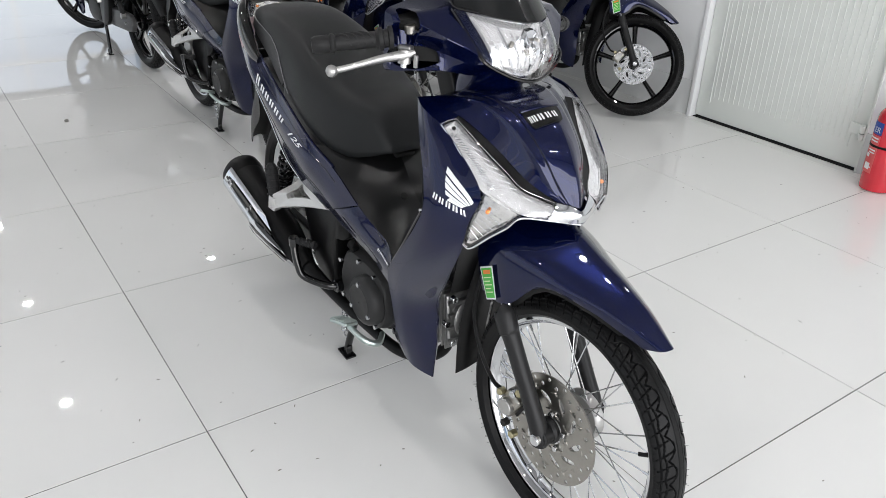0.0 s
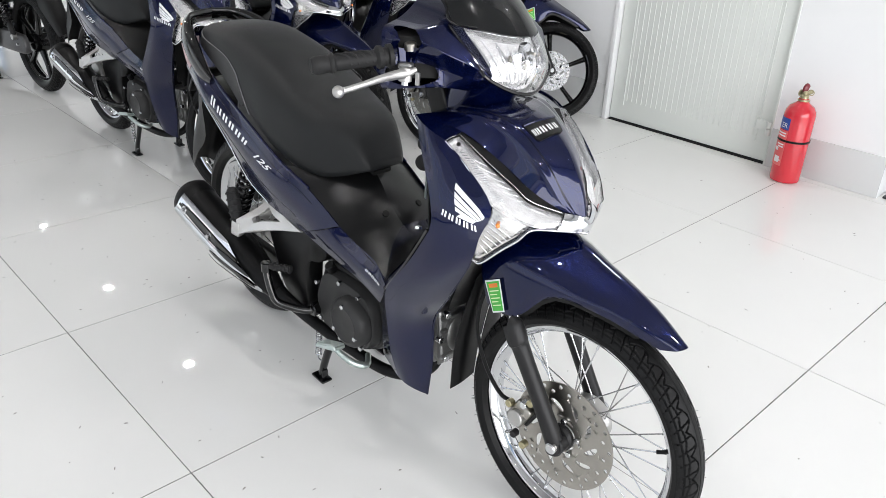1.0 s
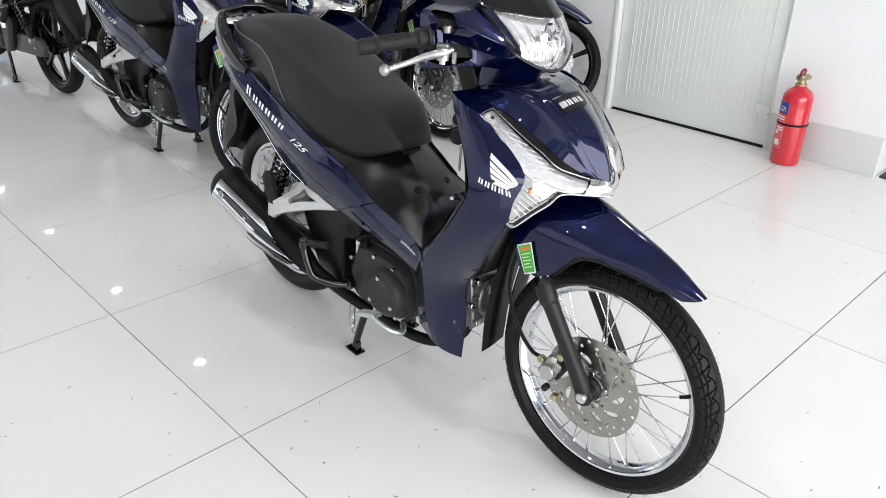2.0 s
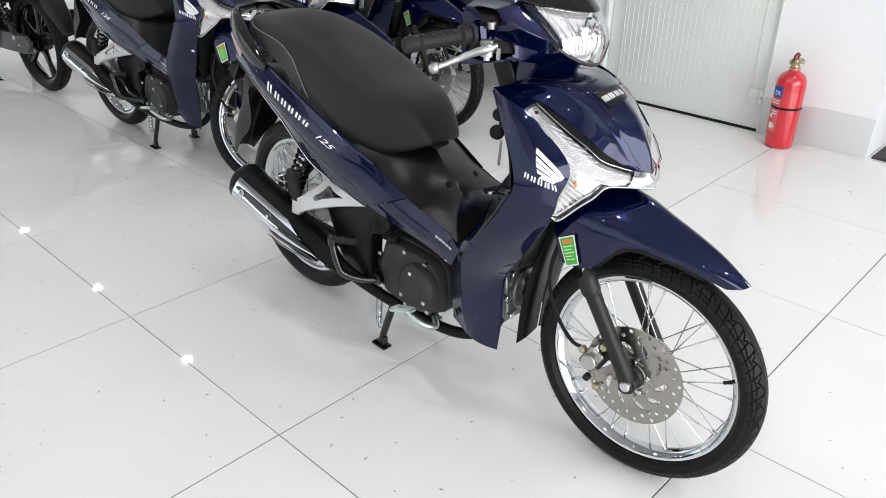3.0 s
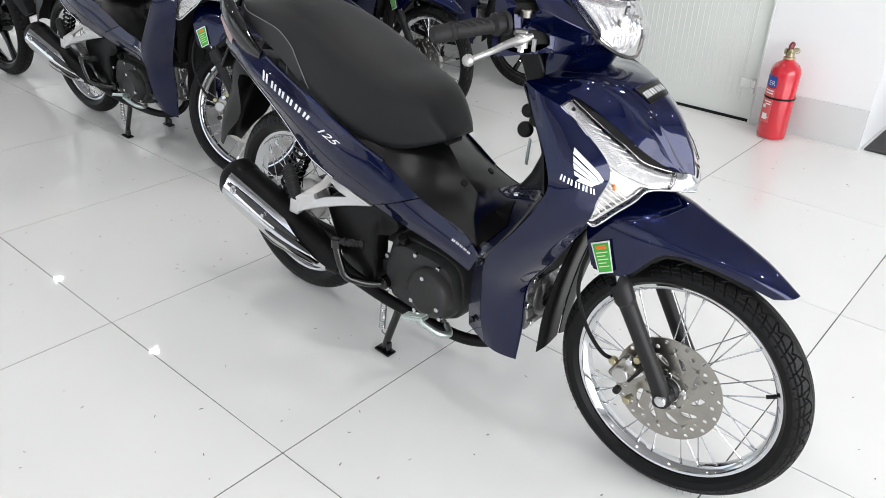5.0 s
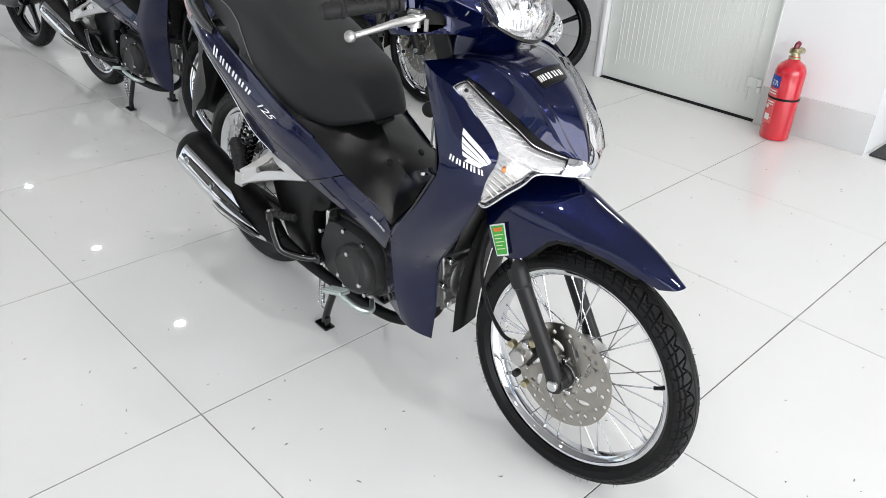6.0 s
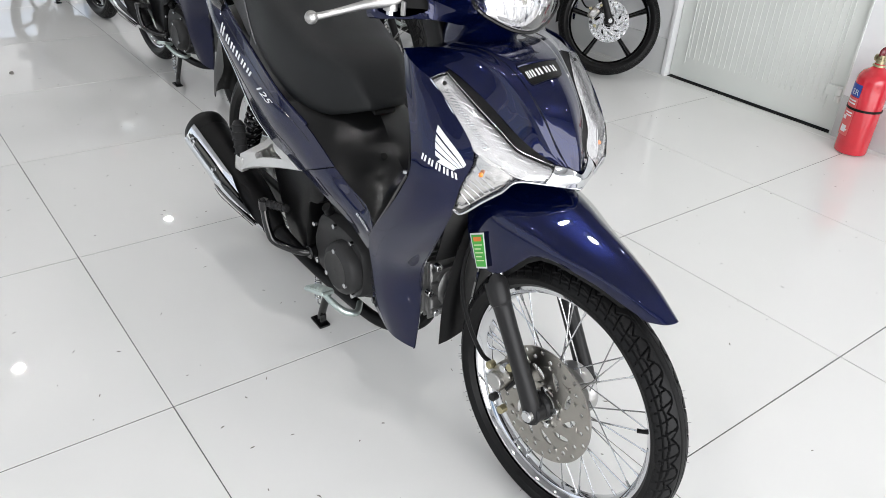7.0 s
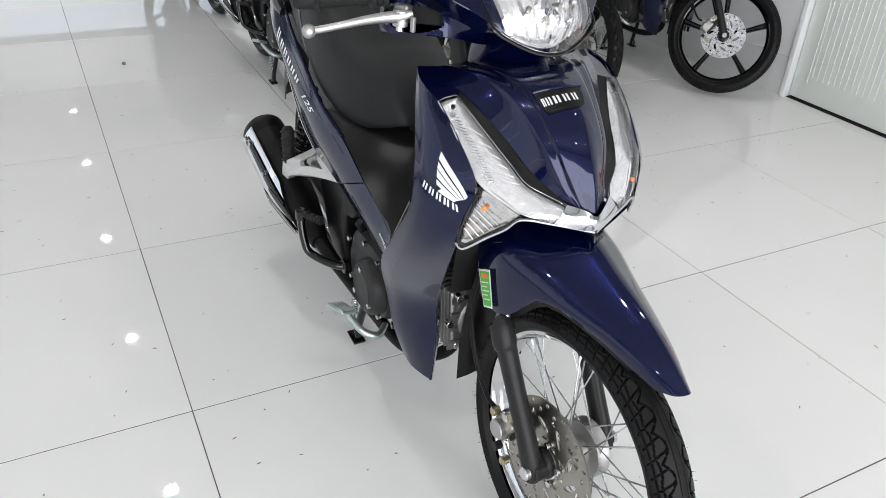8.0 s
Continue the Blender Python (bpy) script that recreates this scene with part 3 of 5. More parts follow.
def spoked_wheel(name, parent, at, front):
    """A chromed rim with laced spokes, hub and tyre."""
    radius, half, rim = (0.2805, 0.045, 0.2300) if front else (0.290, 0.047, 0.226)
    wheel = part(name, rim_mesh(0.2230 if front else 0.217, 0.022 if front else 0.024), M_CHROME, parent, "wire-spoked wheel with a chromed steel rim")
    wheel.location = at
    part("tyre", tyre_mesh(radius, half, rim, *((1080, 76) if front else (720, 38))), M_RUBBER, wheel, "black treaded road tyre", smooth=28)
    if front:
        hub = part("hub", lathe(bmesh.new(), [(0.010, -0.062), (0.024, -0.060), (0.030, -0.036), (0.036, -0.034), (0.036, -0.029), (0.026, -0.024), (0.022, 0.0), (0.030, 0.02), (0.052, 0.024), (0.055, 0.03), (0.055, 0.05), (0.045, 0.058), (0.010, 0.06)], 40), M_ALU, wheel, "cast aluminium hub")
        fl = ((-0.031, 0.034), (0.027, 0.052))
    else:
        hub = part("hub", lathe(bmesh.new(), [(0.012, -0.075), (0.066, -0.072), (0.070, -0.064), (0.070, -0.050), (0.078, -0.048), (0.078, -0.042), (0.066, -0.036), (0.064, 0.03), (0.078, 0.036), (0.078, 0.042), (0.050, 0.05), (0.012, 0.06)], 48), M_ALU, wheel, "cast aluminium drum brake hub")
        fl = ((-0.045, 0.075), (0.039, 0.075))
    reach = 0.2140 if front else 0.2095
    for s, (y, r) in enumerate(fl):
        for k in range(18):
            a = 2 * math.pi * (k + 0.5 * s) / 18
            lead = (0.62 if front else 0.42) * (1 if k % 2 else -1)
            b = a + lead
            p0 = Vector((r * math.cos(a), y + (0.002 if k % 2 else -0.002), r * math.sin(a)))
            p1 = Vector((reach * math.cos(b), y * 0.15, reach * math.sin(b)))
            ob = shared("spoke", "spoke", lambda: rod((0, 0, 0), (0, 1, 0), 0.0015, 6), M_SPOKE, wheel)
            m = along(p0, p1 - p0)
            ob.matrix_basis = m @ Matrix.Diagonal((1, (p1 - p0).length, 1, 1))
            nip = shared("nipple", "nipple", lambda: rod((0, 0, 0), (0, 0.014, 0), 0.0028, 6), M_SPOKE, wheel)
            nip.matrix_basis = along(p1 + (p0 - p1).normalized() * 0.014, p1 - p0)
    if front:
        d = part("brake_disc", brake_disc_mesh(), M_STEEL, wheel, "drilled steel brake disc")
        d.location, d.scale = (0, -0.058, 0), (1.09, 1, 1.09)
        part("bearing_collar", lathe(bmesh.new(), [(0.006, -0.058), (0.029, -0.058), (0.029, -0.066), (0.024, -0.072), (0.019, -0.073), (0.017, -0.090), (0.006, -0.090)], 28), M_FORK, wheel, "black wheel bearing collar")
        for k in range(5):
            a = 2 * math.pi * (k + 0.25) / 5
            part("disc_bolt", disc(bmesh.new(), (0.039 * math.cos(a), -0.060, 0.039 * math.sin(a)), (0, -1, 0), 0.0065, 0.006, 12), M_SPOKE, wheel)
        hair = bmesh.new()
        rnd = random.Random(11)
        for k in range(150):
            b, q = rnd.uniform(0, 2 * math.pi), rnd.choice((-1, 1)) * rnd.uniform(.55, 1.0)
            r = radius - (radius - rim) * .62 * (1 - math.cos(q * 1.32)) / (1 - math.cos(1.32))
            out = Vector((math.cos(b) * math.cos(q), math.sin(q) * .9, math.sin(b) * math.cos(q)))
            p = Vector((r * math.cos(b), half * .985 * math.sin(q * 1.32) / math.sin(1.32), r * math.sin(b)))
            tube(hair, [p, p + out * rnd.uniform(.004, .009) + Vector((0, 0, -.001))], [.0005, .0003], 4, 1)
        tagged(part("rubber_hair", hair, M_RUBBER, wheel, "fine moulding hairs of the new tyre"), kind="stuff")
    a = radians(16 if front else 200)
    part("valve", tube(bmesh.new(), [(0.210 * math.cos(a), -0.004, 0.210 * math.sin(a)), (0.202 * math.cos(a), -0.010, 0.202 * math.sin(a)), (0.193 * math.cos(a), -0.014, 0.193 * math.sin(a))], [0.005, 0.004, 0.0045], 8, 2), M_RUBBER, wheel)
    return wheel


def alloy_wheel(name, parent, at, front):
    """A black cast wheel with five twin-ribbed spokes."""
    radius, half, rim = (0.280, 0.045, 0.2255) if front else (0.290, 0.047, 0.226)
    wheel = part(name, rim_mesh(0.2185, 0.024), M_GLOSSBLACK, parent, "black five-spoke cast alloy wheel")
    wheel.location = at
    shared("tyre", "tyre_front" if front else "tyre_rear", lambda: tyre_mesh(radius, half, rim), M_RUBBER, wheel, "black treaded road tyre")
    part("hub", lathe(bmesh.new(), [(0.01, -0.055), (0.05, -0.05), (0.055, -0.03), (0.055, 0.03), (0.05, 0.05), (0.01, 0.055)], 36), M_GLOSSBLACK, wheel)
    for k in range(5):
        a = 2 * math.pi * (k + 0.42) / 5
        bm = tube(bmesh.new(), [(0.045 * math.cos(a), 0, 0.045 * math.sin(a)), (0.12 * math.cos(a), 0, 0.12 * math.sin(a)), (0.2095 * math.cos(a), 0, 0.2095 * math.sin(a))], [0.024, 0.017, 0.022], 10, 4, flat=0.75, up=(0, 1, 0))
        part("wheel_spoke", bm, M_GLOSSBLACK, wheel)
    if front:
        # lighter metal here: light off the white door is put into the colour
        d = part("brake_disc", brake_disc_mesh(), M_SPOKE, wheel, "drilled steel brake disc, brightened in its colour")
        d.location = (0, -0.058, 0)
    return wheel


SHIELD = [[(-.358, .180, .897), (-.330, .190, .889), (-.300, .190, .879), (-.272, .184, .869)],
          [(-.316, .203, .838), (-.285, .205, .838), (-.253, .196, .837), (-.222, .178, .836)],
          [(-.264, .227, .765), (-.229, .220, .765), (-.193, .200, .766), (-.157, .168, .768)],
          [(-.253, .238, .703), (-.225, .232, .702), (-.196, .214, .703), (-.167, .185, .705)],
          [(-.315, .240, .605), (-.270, .234, .608), (-.222, .214, .624), (-.180, .188, .655)],
          [(-.387, .232, .512), (-.348, .222, .505), (-.304, .194, .508), (-.265, .158, .520)],
          [(-.412, .205, .410), (-.385, .190, .408), (-.358, .160, .412), (-.336, .124, .420)],
          [(-.426, .180, .310), (-.402, .168, .304), (-.372, .146, .300), (-.346, .117, .300)],
          [(-.428, .152, .228), (-.405, .146, .216), (-.380, .132, .206), (-.357, .117, .200)]]
HOOD_ROWS = [[(-.318, 0, .906), (-.322, .062, .904), (-.335, .125, .899), (-.338, .134, .899), (-.358, .179, .897)],
        [(-.245, 0, .914), (-.248, .050, .911), (-.256, .100, .905), (-.259, .108, .897), (-.267, .143, .880)],
        [(-.176, 0, .897), (-.181, .042, .893), (-.188, .077, .878), (-.192, .083, .868), (-.196, .104, .832)],
        [(-.112, 0, .852), (-.118, .036, .841), (-.125, .061, .824), (-.130, .065, .816), (-.137, .079, .788)],
        [(-.070, 0, .790), (-.082, .024, .783), (-.094, .042, .773), (-.097, .045, .771), (-.105, .055, .764)],
        [(-.055, 0, .740), (-.063, .013, .744), (-.070, .026, .748), (-.073, .029, .749), (-.080, .039, .752)]]
# the raised middle of the hood ends in a crease on each side
HOOD = [[r[0], r[1], *[tuple(a + (b - a) * f + d for a, b, d in zip(r[1], r[2], (0, 0, step))) for f, step in ((.42, .0022), (.58, -.0022))], *r[2:]] for r in HOOD_ROWS]
LENS = [[(-.270, .183, .868), (-.268, .168, .873), (-.262, .152, .876)],
        [(-.221, .177, .834), (-.212, .150, .834), (-.203, .124, .827)],
        [(-.186, .171, .798), (-.172, .140, .802), (-.158, .106, .796)],
        [(-.153, .162, .768), (-.141, .128, .774), (-.128, .090, .771)],
        [(-.103, .114, .737), (-.100, .090, .748), (-.102, .062, .757)],
        [(-.074, .064, .726), (-.070, .054, .738), (-.077, .043, .750)]]
SIGNAL = [[(-.155, .164, .768), (-.128, .142, .753), (-.098, .113, .732)],
          [(-.161, .171, .735), (-.141, .158, .722), (-.115, .131, .708)],
          [(-.169, .180, .698), (-.156, .168, .690), (-.139, .150, .684)],
          [(-.179, .185, .656), (-.174, .182, .654), (-.168, .176, .653)]]
NOSE = [[(-.074, .065, .724), (-.071, .055, .738), (-.076, .043, .751)],
        [(-.058, .034, .716), (-.054, .029, .730), (-.058, .020, .746)],
        [(-.048, .0, .712), (-.045, .0, .728), (-.050, .0, .735)]]
TRIM = [[(-.262, .152, .877), (-.268, .142, .881)],
        [(-.203, .124, .828), (-.196, .104, .833)],
        [(-.158, .106, .797), (-.160, .089, .803)],
        [(-.128, .090, .772), (-.137, .079, .789)],
        [(-.102, .062, .757), (-.105, .055, .764)],
        [(-.078, .043, .748), (-.080, .039, .751)]]
FENDER = [[(-.170, 0, .701), (-.188, .056, .691), (-.218, .104, .654), (-.224, .112, .596), (-.203, .110, .522)],
          [(-.120, 0, .695), (-.132, .051, .680), (-.152, .108, .648), (-.157, .120, .598), (-.145, .118, .522)],
          [(-.060, 0, .682), (-.070, .043, .666), (-.086, .095, .638), (-.098, .111, .602), (-.114, .112, .536)],
          [(0, 0, .656), (-.006, .034, .642), (-.016, .072, .620), (-.032, .090, .602), (-.058, .094, .591)],
          [(.066, 0, .628), (.062, .029, .615), (.055, .054, .599), (.046, .063, .589), (.034, .064, .580)],
          [(.125, 0, .598), (.122, .024, .586), (.117, .039, .575), (.108, .043, .567), (.098, .044, .560)],
          [(.187, 0, .556), (.183, .010, .553), (.174, .018, .549), (.160, .024, .546), (.146, .028, .543)]]
SIDE = [[(-1.41, .125, .742), (-1.42, .130, .775), (-1.40, .122, .802)],
        [(-1.27, .155, .692), (-1.27, .172, .742), (-1.29, .137, .788)],
        [(-1.145, .168, .625), (-1.135, .187, .692), (-1.16, .157, .748)],
        [(-1.03, .175, .545), (-1.00, .193, .638), (-1.02, .172, .703)],
        [(-.93, .178, .512), (-.89, .194, .590), (-.87, .180, .648)],
        [(-.85, .174, .497), (-.80, .184, .553), (-.755, .168, .607)],
        [(-.79, .170, .484), (-.72, .177, .515), (-.645, .160, .548)]]
SIDE_LOW = [[(-.788, .170, .483), (-.718, .177, .513), (-.643, .160, .546)],
            [(-.68, .166, .458), (-.63, .173, .490), (-.585, .158, .525)],
            [(-.57, .166, .440), (-.54, .173, .470), (-.51, .160, .507)],
            [(-.47, .180, .425), (-.455, .184, .452), (-.44, .186, .480)]]
INNER = [[(-.318, 0, .676), (-.305, .10, .682), (-.256, .234, .702)],
         [(-.430, 0, .612), (-.405, .09, .606), (-.316, .236, .604)],
         [(-.535, 0, .558), (-.495, .085, .545), (-.388, .226, .515)],
         [(-.590, 0, .530), (-.540, .090, .504), (-.445, .184, .474)]]
CENTRE = [[(-.585, 0, .530), (-.535, .07, .515), (-.447, .170, .486)],
          [(-.637, 0, .572), (-.612, .06, .550), (-.55, .158, .513)],
          [(-.672, 0, .616), (-.668, .07, .586), (-.650, .158, .546)],
          [(-.715, 0, .648), (-.735, .105, .624), (-.765, .166, .603)],
          [(-.79, 0, .660), (-.82, .135, .643), (-.87, .175, .642)]]


def both(rows):
    """Rows mirrored to the other side, so that one panel spans the machine."""
    return [[*[(x, y, z) for x, y, z in reversed(r)], *[(x, -y, z) for x, y, z in r[1:]]] for r in rows]


def box_sheet(pts):
    """A thin flat sheet between four corners."""
    bm = bmesh.new()
    v = [bm.verts.new(p) for p in pts]
    w = [bm.verts.new(p + Vector((0, .0006, 0))) for p in pts]
    bm.faces.new(v)
    bm.faces.new(list(reversed(w)))
    for k in range(4):
        bm.faces.new((v[k], w[k], w[(k + 1) % 4], v[(k + 1) % 4]))
    return bm


def steering(bike, wheel_kind, decals):
    """All that turns with the handlebar."""
    res = [wheel_kind("front_wheel", bike, (0, -.014, 0.2800), True)]
    res[0].rotation_euler.z = radians(-2)
    add = res.append
    for s in (-1, 1):
        w, top = (-.104, -.112) if s < 0 else (.072, .072)
        leg = part("fork_leg", tube(bmesh.new(), [(-.001, w, .258), (-.004, w, .285), (-.035, w + (top - w) * .25, .34), (-.083, w + (top - w) * .6, .42), (-.109, w + (top - w) * .8, .464), (-.115, top, .474), (-.132, top, .504), (-.134, top, .507)], [.017, .020, .0185, .0185, .0195, .0225, .0225, .019], 18, 3), M_FORK, bike, "satin black fork slider")
        part("stanchion", rod((-.125, top - .006 * s, .492), (-.245, top - .040 * s, .742), .0125, 16), M_CHROME, leg, "chromed fork tube")
        part("axle_lug", disc(bmesh.new(), (.002, w - s * .026, .277), (0, s, 0), .021, .034, 18), M_FORK, leg)
        part("axle_nut", disc(bmesh.new(), (.003, w + s * .015, .279), (0, s, 0), .0125, .011, 12, 0.25), M_SPOKE, leg)
        add(leg)
    cal = part("brake_caliper", box(bmesh.new(), (.043, .034, .064), pose(-.095, -.083, .300, 0, 28, 0), .010, 3), M_STEEL, bike, "grey cast brake caliper")
    part("piston_cap", disc(bmesh.new(), (-.095, -.098, .296), (0, -1, 0), .019, .014, 24), M_ALU, cal)
    part("caliper_bracket", box(bmesh.new(), (.022, .010, .085), pose(-.068, -.078, .31, 0, 30, 0), .003), M_FORK, cal)
    for x, z, m in ((-.066, .345, M_BRASS), (-.082, .333, M_SPOKE), (-.098, .250, M_FORK), (-.072, .236, M_BRASS), (-.118, .318, M_BRASS)):
        part("caliper_bolt", disc(bmesh.new(), (x, -.090, z), (0, -1, 0), .0085, .016, 10), m, cal)
    cal.location.y = -.010
    add(cal)
    add(part("brake_hose", tube(bmesh.new(), [(-.118, -.102, .318), (-.15, -.104, .325), (-.192, -.106, .372), (-.222, -.106, .44), (-.225, -.104, .50), (-.215, -.10, .56), (-.22, -.09, .64)], .0048, 8, 6), M_RUBBER, bike, "black brake hose"))
    fen = part("front_fender", shell(both(FENDER), 0, 4, 3, .003), M_BLUE, bike, "glossy navy blue front mudguard")
    add(fen)
    add(part("fender_liner", shell(both([[(x, y * .88, z - .012) for x, y, z in r] for r in FENDER[:-1]]), 0, 3, 2, .002), M_BLACK, bike))
    # cowl round the handlebar
    loops = []
    for w, top_r, top_f, ridge, under, low_f, low_r in (
            (0, (-.47, 1.095), (-.33, 1.085), (-.262, 1.00), (-.258, .962), (-.31, .934), (-.45, .934)),
            (.05, (-.47, 1.095), (-.340, 1.082), (-.270, 1.00), (-.264, .962), (-.31, .934), (-.45, .934)),
            (.09, (-.465, 1.086), (-.352, 1.072), (-.275, .988), (-.272, .966), (-.314, .936), (-.448, .934)),
            (.109, (-.460, 1.078), (-.352, 1.064), (-.267, .985), (-.286, .964), (-.325, .939), (-.445, .934)),
            (.131, (-.452, 1.070), (-.357, 1.057), (-.284, .996), (-.324, .972), (-.336, .942), (-.440, .934)),
            (.165, (-.442, 1.060), (-.364, 1.052), (-.313, 1.013), (-.366, .986), (-.341, .946), (-.435, .933)),
            (.195, (-.436, 1.054), (-.372, 1.049), (-.343, 1.030), (-.388, .999), (-.371, .943), (-.431, .932)),
            (.214, (-.432, 1.050), (-.394, 1.046), (-.374, 1.033), (-.402, 1.006), (-.405, .937), (-.430, .932)),
            (.224, (-.428, 1.044), (-.408, 1.041), (-.399, 1.029), (-.408, 1.006), (-.416, .945), (-.428, .940))):
        ring = []
        pts = [top_r, top_f, ridge, under, low_f, low_r]
        for k in range(6):
            p, q = Vector(pts[k]), Vector(pts[(k + 1) % 6])
            for f in (.03, .14, .26, .38, .5, .62, .74, .86, .97):
                c = p.lerp(q, f)
                ring.append((c.x, w, c.y))
        loops.append(ring)
    full = [[(x, -w, z) for x, w, z in r] for r in reversed(loops[1:])] + loops
    g = [[Vector(p) for p in r] for r in full]
    cols = [spline([r[j] for r in g], 8) for j in range(54)]
    skin = [[c[i] for c in cols] for i in range(len(cols[0]))]
    bm = bmesh.new()
    v = grid_faces(bm, skin, True)
    bm.faces.new(v[0])
    bm.faces.new(v[-1])
    gone = []
    for f in bm.faces:
        x, y, z = f.calc_center_median()
        y = abs(y)
        mirror = ((x + .379) / .034) ** 2 + ((y - .205) / .0135) ** 2 < 1 and z > 1.02
        lever = ((x + .379) / .038) ** 2 + ((z - .966) / .021) ** 2 < 1 and y > .15
        if mirror or lever:
            gone.append(f)
    bmesh.ops.delete(bm, geom=gone, context="FACES")
    for e in bm.edges:
        if e.is_boundary:
            for q in e.verts:
                x, y, z = q.co
                if z > 1.02:
                    r = math.hypot((x + .379) / .034, (abs(y) - .205) / .0135)
                    q.co.x, q.co.y = -.379 + (x + .379) / r, math.copysign(.205 + (abs(y) - .205) / r, y)
                else:
                    r = math.hypot((x + .379) / .038, (z - .966) / .021)
                    q.co.x, q.co.z = -.379 + (x + .379) / r, .966 + (z - .966) / r
    cowl = part("handlebar_cowl", bm, M_BLUE, bike, "glossy navy blue handlebar cowl", smooth=24)
    bm = bmesh.new()
    inner = []
    for row in skin:
        mid = sum(row, Vector()) / len(row)
        inner.append([Vector((mid.x + (p.x - mid.x) * .72, p.y * .955, mid.z + (p.z - mid.z) * .72)) for p in row])
    v = grid_faces(bm, inner, True)
    bm.faces.new(v[0])
    bm.faces.new(v[-1])
    # near-black liner: the cavity's shade is put into its colour
    part("cowl_inside", bm, M_GAP, cowl)
    add(cowl)
    lamp_rows = both([[(-.243, 0, 1.040), (-.262, .05, 1.043), (-.300, .09, 1.050), (-.344, .121, 1.057)],
                      [(-.226, 0, 1.014), (-.243, .05, 1.017), (-.272, .085, 1.021), (-.312, .111, 1.026)],
                      [(-.218, 0, .982), (-.230, .045, .985), (-.250, .080, .991), (-.283, .108, 1.000)],
                      [(-.228, 0, .943), (-.234, .035, .947), (-.244, .070, .960), (-.258, .105, .979)]])
    hl = part("headlight", shell(lamp_rows, 0, 5, 4, .002, .004), M_LENS, bike, "clear faceted headlight glass")
    part("reflector", shell([[(x - .02, y * .93, z) for x, y, z in r] for r in lamp_rows], 0, 3, 3, .003), M_REFLECTOR, hl, "bright silver headlight reflector")
    part("bulb_shade", disc(bmesh.new(), (-.272, 0, 1.005), (1, 0, .15), .024, .028, 24), M_CHROME, hl)
    at = sampler(lamp_rows, 1, 5, 4)
    for k in range(10):
        v = .09 + .091 * k
        line = [at(u, v + .03 * (u - .5) * (1 if v < .5 else -1)) for u in (.08, .35, .65, .93)]
        part("reflector_step", tube(bmesh.new(), [p - q * .011 for p, q in line], [.001, .003, .0035, .0015], 4, 4), M_CHROME if k % 2 else M_REFLECTOR, hl)
    for k in range(8):
        p, q = at(.30 + .13 * (k % 3), .30 + .055 * k)
        part("reflector_fin", box(bmesh.new(), (.005, .006 + .002 * (k % 3), .012), pose(p.x - q.x * .010, p.y - q.y * .010, p.z - q.z * .010, 30 * k, 20, 25 * k), .001), M_STEEL if k % 2 else M_CHROME, hl)
    add(hl)
    edge = [(-.346, .124, 1.057), (-.314, .114, 1.024), (-.285, .111, .998), (-.258, .108, .975), (-.242, .070, .954), (-.232, .035, .942), (-.227, 0, .938)]
    add(part("headlight_trim", tube(bmesh.new(), [(x, -y, z) for x, y, z in edge] + list(reversed(edge[:-1])), .004, 8, 4), M_GLOSSBLACK, bike))
    add(part("visor", shell(both([[(-.243, 0, 1.043), (-.262, .05, 1.046), (-.300, .09, 1.053), (-.344, .118, 1.061)],
                                  [(-.296, 0, 1.096), (-.312, .045, 1.098), (-.338, .082, 1.098), (-.370, .108, 1.090)],
                                  [(-.372, 0, 1.143), (-.380, .04, 1.142), (-.400, .07, 1.134), (-.425, .092, 1.118)]]), 0, 4, 4, .004, .003), M_VISOR, bike, "smoked black flyscreen over the headlight"))
    for s in (-1, 1):
        add(part("visor_edge", tube(bmesh.new(), [(-.425, .094 * s, 1.118), (-.370, .111 * s, 1.091), (-.345, .121 * s, 1.063), (-.302, .092 * s, 1.056)], .003, 8, 4), M_GLOSSBLACK, bike))
    add(part("steering_cover", tube(bmesh.new(), [(-.335, 0, .965), (-.345, 0, .93), (-.362, 0, .90), (-.372, 0, .86)], [.078, .070, .066, .064], 28, 4), M_BLUE, bike))
    add(part("steering_stem", box(bmesh.new(), (.05, .13, .12), pose(-.43, 0, .915, 0, -25, 0), .012, 3), M_BLACK, bike))
    for s in (-1, 1):
        d = Vector((-.073, .133 * s, -.019)).normalized()
        base = Vector((-.398, .226 * s, 1.001))

        def on(k):
            return base + d * k

        grip = part("handlebar_grip", tube(bmesh.new(), [on(0), on(.008), on(.01), on(.018), on(.02), on(.028), on(.034), on(.108), on(.112), on(.116), on(.120), on(.124), on(.126), on(.15), on(.158)], [.0225, .0225, .017, .017, .0215, .0215, .0150, .0150, .0150, .0185, .0185, .0155, .0165, .0165, .013], 22, 1), M_GRIP, bike, "ribbed black rubber handlebar grip")
        for k in range(4):
            part("grip_rib", tube(bmesh.new(), [on(.045 + .015 * k) + Vector((.0150, 0, -.004)), on(.050 + .015 * k) + Vector((.011, 0, .011)), on(.06 + .015 * k) + Vector((0, 0, .0150)), on(.064 + .015 * k) + Vector((-.009, 0, .012))], .0030, 6, 4), M_GRIP, grip)
        add(grip)
        if s < 0:
            lever = part("brake_lever", tube(bmesh.new(), [(-.352, -.205, .982), (-.360, -.222, .976), (-.366, -.245, .974), (-.368, -.282, .971), (-.371, -.322, .965), (-.379, -.358, .958), (-.383, -.372, .956)], [.005, .009, .009, .0075, .0062, .006, .006], 12, 4, flat=.7), M_ALU, bike, "polished aluminium brake lever")
